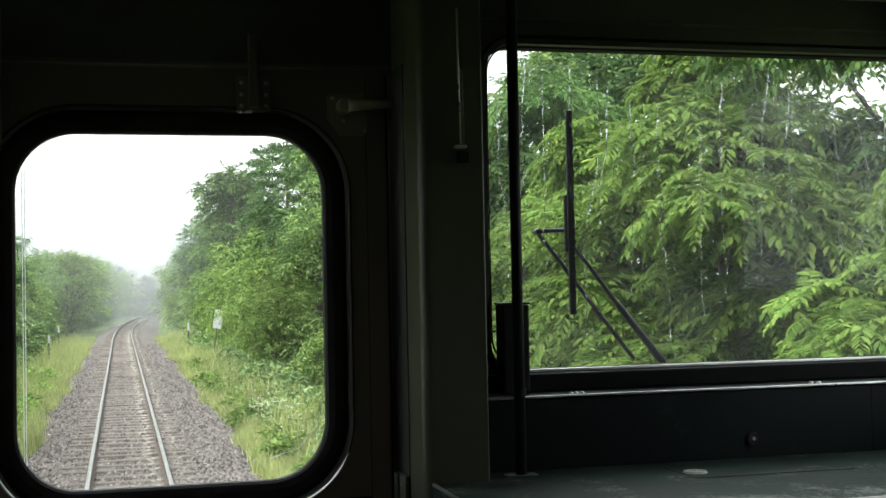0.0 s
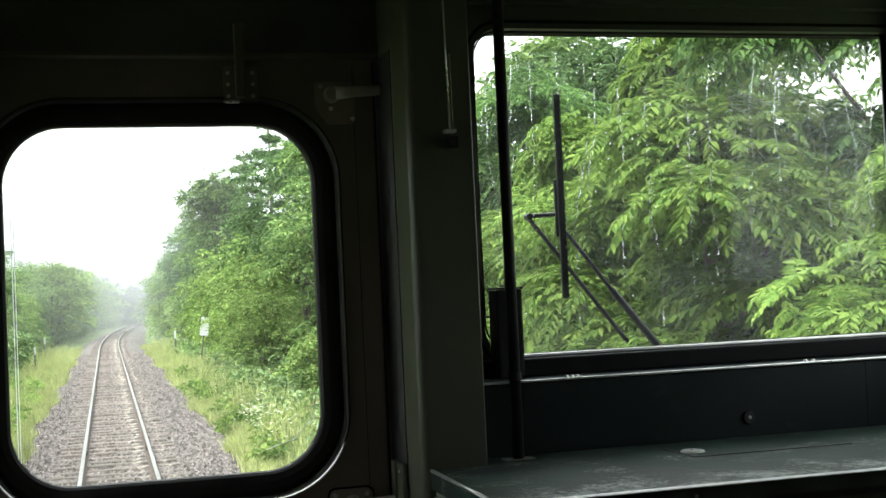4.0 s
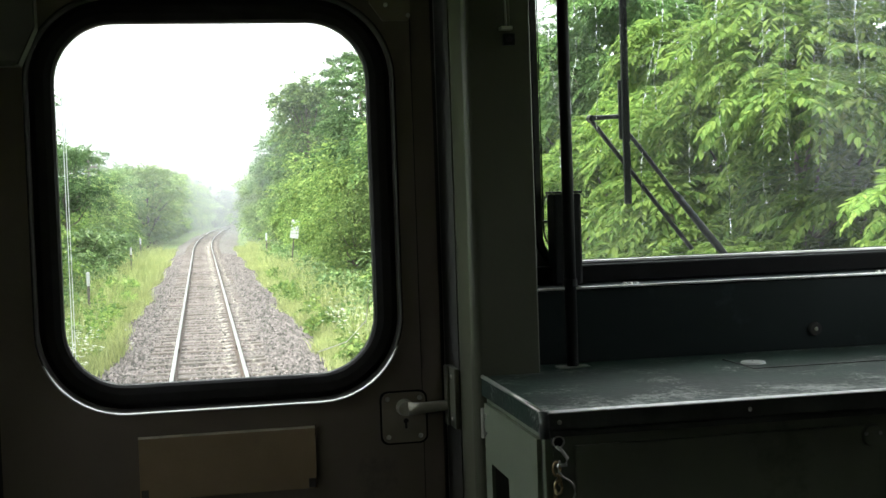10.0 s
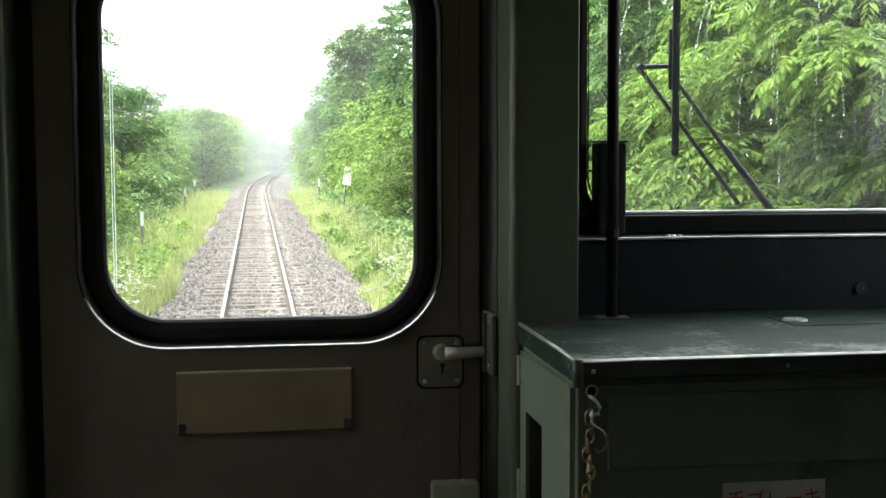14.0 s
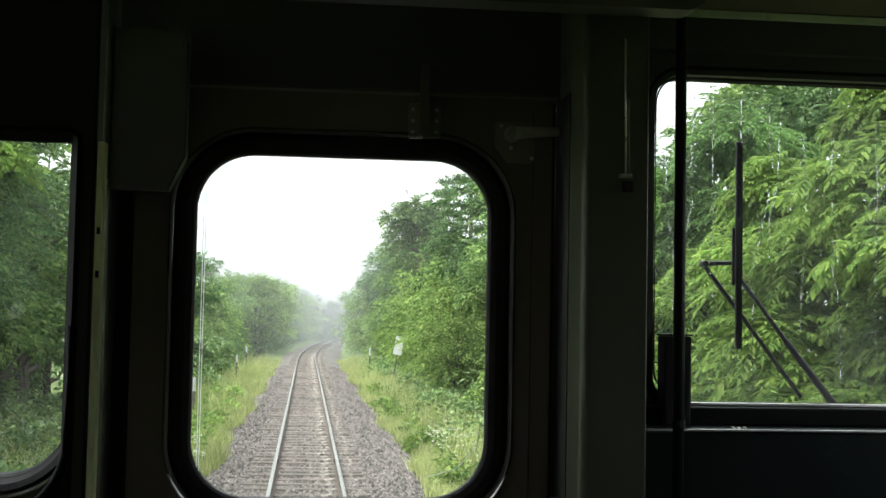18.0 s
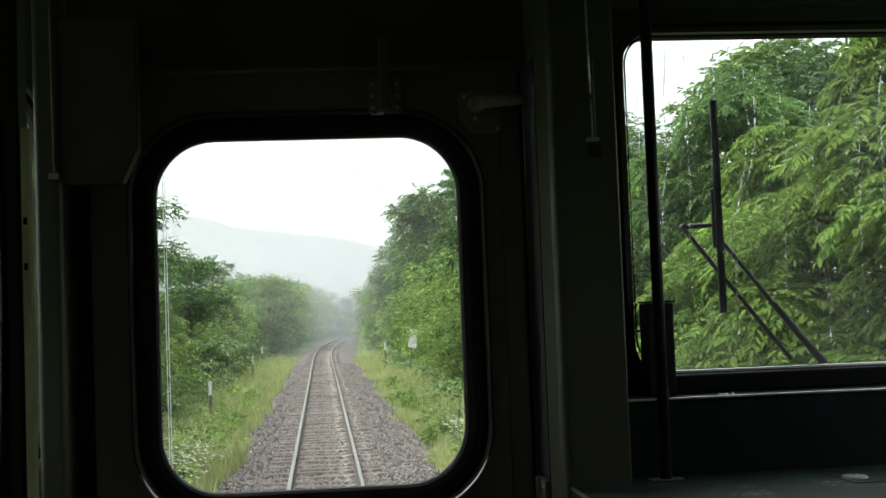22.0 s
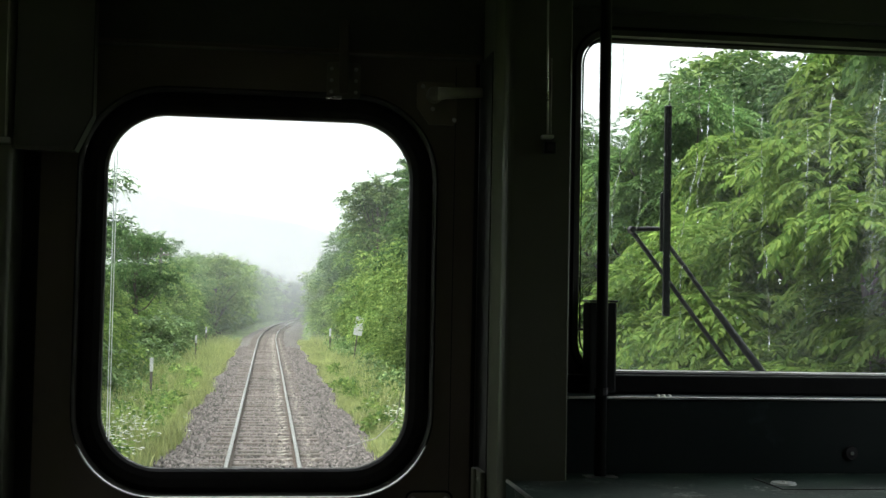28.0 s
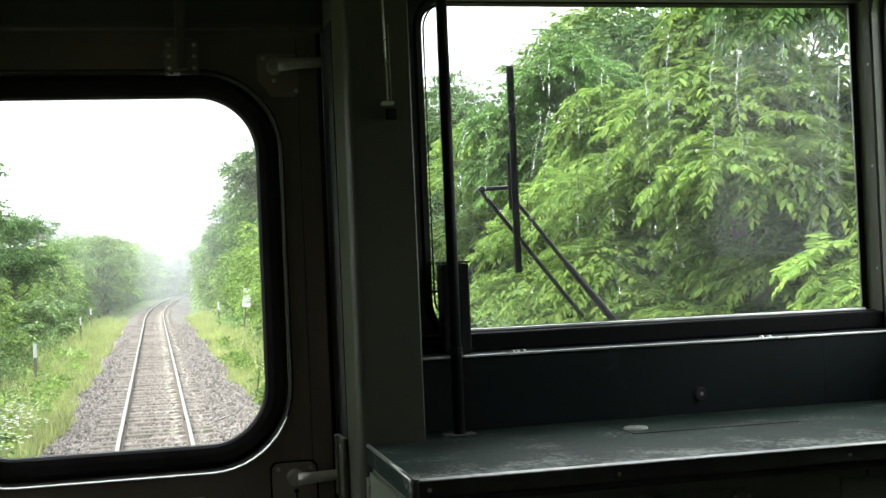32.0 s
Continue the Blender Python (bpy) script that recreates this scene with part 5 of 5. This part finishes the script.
row((A0, A1, A2, A3, A1), 7.4, 0.9, 37.0, 116.0, 2.8, 4.2, 0.95, 1.25)
row((A2, S0, A2), 5.8, 0.5, 42.0, 110.0, 3.0, 5.0, 0.55, 0.85)
row((A1, A3, A0), 12.0, 1.5, 20.0, 70.0, 3.6, 5.0, 0.95, 1.2)
for x, y, size in ((8.3, 62.0, 0.86), (9.0, 76.0, 1.0), (9.6, 90.0, 1.05), (10.2, 40.0, 0.8)):
    grow(PINE, x, y, size)
# west side
row((N0, N1, N2), -7.0, 0.6, 6.0, 20.0, 2.4, 3.2, 1.1, 1.3)
row((N0, N1), -8.2, 0.5, 20.0, 27.0, 2.2, 3.0, 1.1, 1.25)
row((A0, A1), -10.5, 0.8, 12.0, 26.0, 3.0, 4.0, 1.2, 1.4)
row((A0, A1, A2), -8.8, 0.8, 24.0, 39.0, 2.8, 3.6, 1.15, 1.4)
row((A0, A1, A2), -9.0, 1.0, 40.0, 45.0, 3.0, 4.2, 0.75, 0.95)
row((A0, A2, A1), -7.0, 1.1, 46.0, 116.0, 3.0, 4.4, 0.75, 0.98)
row((S0, S1, S1), -5.8, 0.9, 34.0, 110.0, 2.4, 4.0, 0.6, 1.1)
row((S0, S1), -10.4, 0.8, 18.0, 46.0, 1.5, 2.2, 1.1, 1.6)
row((S0, S1), -14.5, 0.8, 30.0, 60.0, 1.8, 2.6, 1.2, 1.7)
# woods closing the far end
for y in (122, 134, 148, 165):
    for x in (-17, -11, -6.5, 6.0, 10.5, 16):
        fx, fy = x + rt.uniform(-1.3, 1.3), y + rt.uniform(-4, 4)
        grow(rt.choice((A0, A2, A2)), fx, fy, rt.uniform(0.9, 1.2))
        grow(rt.choice((S0, S1)), fx + rt.uniform(-0.8, 0.8), fy - 1.5, rt.uniform(1.2, 1.6))
for i in range(26):
    grow(rt.choice((S0, S1, A2)), -26 + 2.1 * i + rt.uniform(-0.8, 0.8), 192 + rt.uniform(-3, 3), rt.uniform(1.1, 1.6))
row((S0, S1, A2), 5.2, 0.7, 100.0, 186.0, 2.6, 4.0, 0.9, 1.3)
row((S0, S1, A2), -5.0, 0.7, 100.0, 186.0, 2.6, 4.0, 0.9, 1.3)
for i in range(14):
    grow(rt.choice((A2, A0, A2)), -28 + 4.2 * i + rt.uniform(-1.3, 1.3), 200 + rt.uniform(-6, 10), rt.uniform(1.0, 1.3))

for i in range(22):
    grow(rt.choice((S0, S1)), -14 + 1.3 * i + rt.uniform(-0.4, 0.4), 189 + rt.uniform(-1.5, 6), rt.uniform(1.3, 1.9))

# grass, as blades of two segments
def blades(n, zone, h0, h1, w0, seed):
    g = np.random.default_rng(seed)
    x, yy = zone(g, n)
    h = g.uniform(h0, h1, n)
    a = g.uniform(0, 6.28, n)
    w = g.uniform(w0, w0 * 1.8, n)
    lean_x, lean_y = g.normal(0, 0.28, n) * h, g.normal(0, 0.28, n) * h
    zb = np.interp(np.abs(x - bend(yy)), [1.5, 2.4], [-0.30, -0.46])
    ca, sa = np.cos(a) * w, np.sin(a) * w
    v = np.stack([
        np.stack([x - ca, yy - sa, zb], -1), np.stack([x + ca, yy + sa, zb], -1),
        np.stack([x + ca * 0.7 + lean_x * 0.4, yy + sa * 0.7 + lean_y * 0.4, zb + h * 0.6], -1), np.stack([x - ca * 0.7 + lean_x * 0.4, yy - sa * 0.7 + lean_y * 0.4, zb + h * 0.6], -1),
        np.stack([x + lean_x + ca * 0.12, yy + lean_y + sa * 0.12, zb + h], -1), np.stack([x + lean_x - ca * 0.12, yy + lean_y - sa * 0.12, zb + h], -1)], 1)
    i = np.arange(n)[:, None] * 6
    q = np.concatenate([i + [0, 1, 2, 3], i + [3, 2, 4, 5]], 0)
    return v.reshape(-1, 3), q


def verge(side, lo, hi, far=85.0, power=1.7):
    def zone(g, n):
        yy = 10 + (far - 10) * g.random(n) ** power
        x = lo + (hi - lo) * g.random(n) ** 1.2
        wob = 0.14 * np.sin(yy * 0.5 + side) + 0.10 * np.sin(yy * 1.3) + 0.07 * g.normal(size=n)
        return side * (x + wob) + bend(yy), yy
    return zone


for nm, side, lo, hi, seed in (("verge_grass", 1, 2.25, 4.9, 31), ("verge_grass", -1, 1.85, 7.5, 32)):
    v1, q1 = blades(95000, verge(side, lo, hi), 0.12, 0.40, 0.0065, seed)
    v2, q2 = blades(12000, verge(side, lo + 0.7, hi), 0.45, 0.85, 0.007, seed + 5)
    ob = new(nm, fast_mesh(nm, np.concatenate([v1, v2]), np.concatenate([q1, q2 + len(v1)]), M_GRASS))
    tagged(ob, "tall fresh green grass along the ballast", "grass", kind="stuff")

# broad-leaved weeds in mounds
def weeds(side, lo, hi, n_mounds, seed, far=75.0, height=1.0, spread=1.0):
    g = np.random.default_rng(seed)
    my = 12 + (far - 12) * g.random(n_mounds) ** 1.3
    mx = side * (lo + (hi - lo) * g.random(n_mounds))
    mr, mh = g.uniform(0.5, 1.1, n_mounds) * spread, g.uniform(0.45, 1.0, n_mounds) * height
    per = 150
    u = g.normal(size=(n_mounds, per, 3))
    u /= np.linalg.norm(u, axis=2, keepdims=True)
    u[..., 2] = np.abs(u[..., 2])
    rad = 0.65 + 0.4 * g.random((n_mounds, per, 1))
    p = u * rad * np.stack([mr, mr, mh], -1)[:, None] + np.stack([mx + bend(my), my, np.full(n_mounds, -0.42)], -1)[:, None]
    d = u * [1, 1, 0.2] + g.normal(size=u.shape) * 0.4
    L = g.uniform(0.10, 0.24, n_mounds * per) * (0.55 + 0.45 * spread)
    up = np.tile([0, 0, 1.0], (n_mounds * per, 1)) + g.normal(size=(n_mounds * per, 3)) * 0.3
    return kites(p.reshape(-1, 3), d.reshape(-1, 3), up, L, L * 0.7)


for side, lo, hi, n, seed, hh in ((1, 3.7, 6.5, 200, 41, 0.95), (-1, 4.0, 8.0, 200, 42, 0.9)):
    v, q = weeds(side, lo, hi, n, seed, height=hh)
    tagged(new("weeds", fast_mesh("weeds", v, q, M_WEED)), "mounds of broad-leaved weeds behind the grass", "weeds", kind="stuff")

for side, lo, hi, n, seed in ((1, 2.5, 4.4, 150, 45), (-1, 2.4, 5.5, 190, 46)):
    v, q = weeds(side, lo, hi, n, seed, far=48.0, height=0.55, spread=0.42)
    tagged(new("low_weeds", fast_mesh("low_weeds", v, q, M_LEAF_B)), "small bright green weeds among the verge grass", "weeds", kind="stuff")
for cx, cy, n, seed in ((3.5, 16.0, 7, 43), (4.2, 27.0, 8, 44)):
    v, q = weeds(1, cx - 0.5, cx + 0.7, n, seed, far=13.5, height=0.55, spread=0.7)
    v[:, 1] += cy - 12.5
    tagged(new("dead_weeds", fast_mesh("dead_weeds", v, q, M_DEAD)), "patch of dry yellow-brown weeds in the verge", "weeds", kind="stuff")

# daisies
def daisies(cx, cy, rx_, ry_, n, seed):
    g = np.random.default_rng(seed)
    x, yy = cx + g.normal(0, rx_, n), cy + g.normal(0, ry_, n)
    z = -0.44 + g.uniform(0.35, 0.75, n)
    per = 7
    a = np.linspace(0, 2 * np.pi, per, endpoint=False)
    d = np.stack([np.cos(a), np.sin(a), np.full(per, 0.15)], -1)
    base = np.repeat(np.stack([x, yy, z], -1), per, 0)
    dd = np.tile(d, (n, 1))
    return kites(base, dd, np.tile([0, 0, 1.0], (n * per, 1)), np.full(n * per, 0.042), np.full(n * per, 0.026), 0.1, 0.0)


dv, dq = [], []
off = 0
for args in ((3.1, 25.0, 0.28, 1.8, 120, 51), (-2.9, 17.0, 0.35, 1.7, 420, 52), (-3.2, 24, 0.5, 2.0, 160, 53), (-2.5, 21.5, 0.25, 1.2, 140, 54)):
    v, q = daisies(*args)
    dv.append(v)
    dq.append(q + off)
    off += len(v)
tagged(new("daisies", fast_mesh("daisies", np.concatenate(dv), np.concatenate(dq), M_FLOWER)), "white daisies flowering in the grass", "flowers", kind="stuff")


# line-side posts, sign and poles
def marker(x, y, h, label):
    t = thing("marker_post", label, "post", group="line-side marker posts", at=(x, y, -0.42))
    part("post", box(x - 0.035, x + 0.035, y - 0.035, y + 0.035, -0.5, -0.42 + h * 0.72, 0.006), M_POLE, t)
    part("post_head", box(x - 0.045, x + 0.045, y - 0.045, y + 0.045, -0.42 + h * 0.72, -0.42 + h, 0.01), M_SIGN, t, "white painted head")
    return t


for x, y, h in ((3.75, 21.0, 1.25), (-4.6, 26.0, 0.8), (-3.9, 52.0, 1.1)):
    solo("verge_stake", tube([(x, y, -0.55), (x + 0.01, y, 0.1), (x + 0.03, y, -0.42 + h)], 0.014, 7), M_POLE, "thin dark stake standing in the verge", "stake", group="stakes in the verge")
marker(-3.1, 33.0, 1.35, "short dark post with a white head in the grass")
marker(-3.3, 58.0, 1.25, "short dark post with a white head in the grass")
marker(-3.6, 74.0, 1.3, "short dark post with a white head in the grass")
marker(3.4, 66.0, 1.5, "short dark post with a white head in the grass")
SX, SY = 4.15, 55.0
sg = thing("line_sign", "weathered pale board leaning on a thin line-side post", "sign", at=(SX - 0.25, SY, -0.4))
part("sign_post", tube([(SX - 0.25, SY, -0.5), (SX - 0.12, SY, 0.6), (SX + 0.02, SY, 1.75)], 0.028, 8), M_POLE, sg)
lean = Matrix.Translation((SX, SY - 0.05, 1.45)) @ Matrix.Rotation(radians(9), 4, "Y")
board = prism(rounded(-0.19, 0.19, -0.42, 0.42, 0.02, 3), -0.012, 0.012)
bmesh.ops.transform(board, matrix=lean, verts=board.verts)
part("sign_board", board, M_SIGN, sg, "blank weathered pale board")
poles = []
for y in (47.0, 74.0, 101.0):
    t = thing("utility_pole", "dark wooden pole with a crossarm and insulators", "pole", group="poles along the line", at=(-6.4, y, -0.42))
    part("mast", tube([(-6.4, y, -0.6), (-6.4, y, 2.5), (-6.4, y, 5.6)], 0, 10, taper=[0.12, 0.10, 0.08]), M_POLE, t)
    part("crossarm", box(-6.95, -5.85, y - 0.13, y - 0.06, 5.1, 5.2, 0.01), M_POLE, t)
    for ix in (-6.85, -6.6, -6.2, -5.95):
        part("insulator", disc((ix, y - 0.095, 5.25), (0, 0, 1), 0.035, 0.09, 10, 0.3), M_SIGN, t)
for ix in (-6.85, -5.95):
    pts = []
    for a, b in ((20.0, 47.0), (47.0, 74.0), (74.0, 101.0), (101.0, 128.0)):
        for s in np.linspace(0, 1, 9)[:-1]:
            pts.append((ix, a + (b - a) * s - 0.095, 5.30 - 0.5 * 4 * s * (1 - s)))
    tagged(part("overhead_wire", tube(pts, 0.009, 5), M_BLACK), "thin black wire sagging between the poles", "wire")

# two wires crossing high over the line, between a pair of tall poles behind the trees
for px in (-30.0, 30.0):
    t = thing("utility_pole", "tall dark wooden pole behind the trees", "pole", group="poles along the line", at=(px, 89.2, -0.42))
    part("mast", tube([(px, 89.2, -0.6), (px, 89.2, 7.0), (px, 89.2, 14.3)], 0, 10, taper=[0.16, 0.13, 0.10]), M_POLE, t)
    part("crossarm", box(px - 0.06, px + 0.06, 87.7, 90.8, 13.05, 13.18, 0.01), M_POLE, t)
    for iy, top in ((88.0, 14.0), (90.5, 13.2)):
        part("insulator", disc((px, iy, (13.18 + top) / 2), (0, 0, 1), 0.035, top - 13.18, 10, 0.3), M_SIGN, t)
for y, z in ((88.0, 13.0), (90.5, 12.2)):
    pts = [(-30 + 60 * s, y, z - 1.2 * 4 * s * (1 - s) + 1.0) for s in np.linspace(0, 1, 25)]
    tagged(part("overhead_wire", tube(pts, 0.008, 5), M_BLACK), "thin black wire crossing over the line", "wire")

# far hills, and the white sheets that stand in for haze before them
# the ridge glows by itself, haze included in its emission
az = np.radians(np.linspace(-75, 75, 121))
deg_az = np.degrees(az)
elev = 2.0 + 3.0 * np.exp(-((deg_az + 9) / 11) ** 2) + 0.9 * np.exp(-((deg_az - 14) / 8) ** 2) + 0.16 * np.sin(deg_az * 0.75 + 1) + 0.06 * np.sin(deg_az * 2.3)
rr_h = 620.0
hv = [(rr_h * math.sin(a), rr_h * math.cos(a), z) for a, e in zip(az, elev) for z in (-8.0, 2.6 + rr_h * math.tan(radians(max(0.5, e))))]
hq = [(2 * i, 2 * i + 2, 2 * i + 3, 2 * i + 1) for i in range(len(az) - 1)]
tagged(new("backdrop", fast_mesh("backdrop", hv, hq, M_HILL)), "glowing backdrop of wooded hills, haze put into its pale colour", "hills", kind="structure")
# flat translucent sheets across the line, added for the haze of distance
for y, amount in HAZE_SHEETS:
    sheet = fast_mesh("mist", [(-90, y, -1), (90, y, -1), (90, y, 40), (-90, y, 40)], [(0, 1, 2, 3)], haze_sheet_material("haze_sheet", amount))
    tagged(new("mist", sheet), "upright see-through white sheet standing in for distance haze", "mist", kind="stuff")

# sleepers, one by one along the near stretch and joined beyond
slab = box(-1.05, 1.05, -0.1, 0.1, -0.07, 0.07, 0.012, seg=1)
me_s = bpy.data.meshes.new("sleeper")
slab.to_mesh(me_s)
slab.free()
me_s.materials.append(M_SLEEPER)
track = thing("sleeper_row", "weathered timber sleepers under the rails", "sleepers", kind="structure", at=(0, 0, -0.2))
rs = random.Random(9)
for i in range(150):
    s = new("sleeper", me_s)
    s.parent = track
    s.matrix_basis = pose(bend(8.0 + i * 0.61) + rs.uniform(-0.06, 0.06), 8.0 + i * 0.61 + rs.uniform(-0.03, 0.03), -0.010 + rs.uniform(-0.012, 0.010), rs.uniform(-2.5, 2.5), rs.uniform(-0.6, 0.6), rs.uniform(-1.5, 1.5))
far_s = bmesh.new()
for i in range(60):
    y = 8.0 + (150 + i) * 0.61
    box(bend(y) - 1.05, bend(y) + 1.05, y - 0.1, y + 0.1, -0.28, -0.145, into=far_s)
for i in range(45):
    y = 8.0 - (i + 1) * 0.61
    box(-1.05, 1.05, y - 0.1, y + 0.1, -0.28, -0.145, into=far_s)
tagged(part("far_sleepers", far_s, M_SLEEPER, track), kind="stuff")
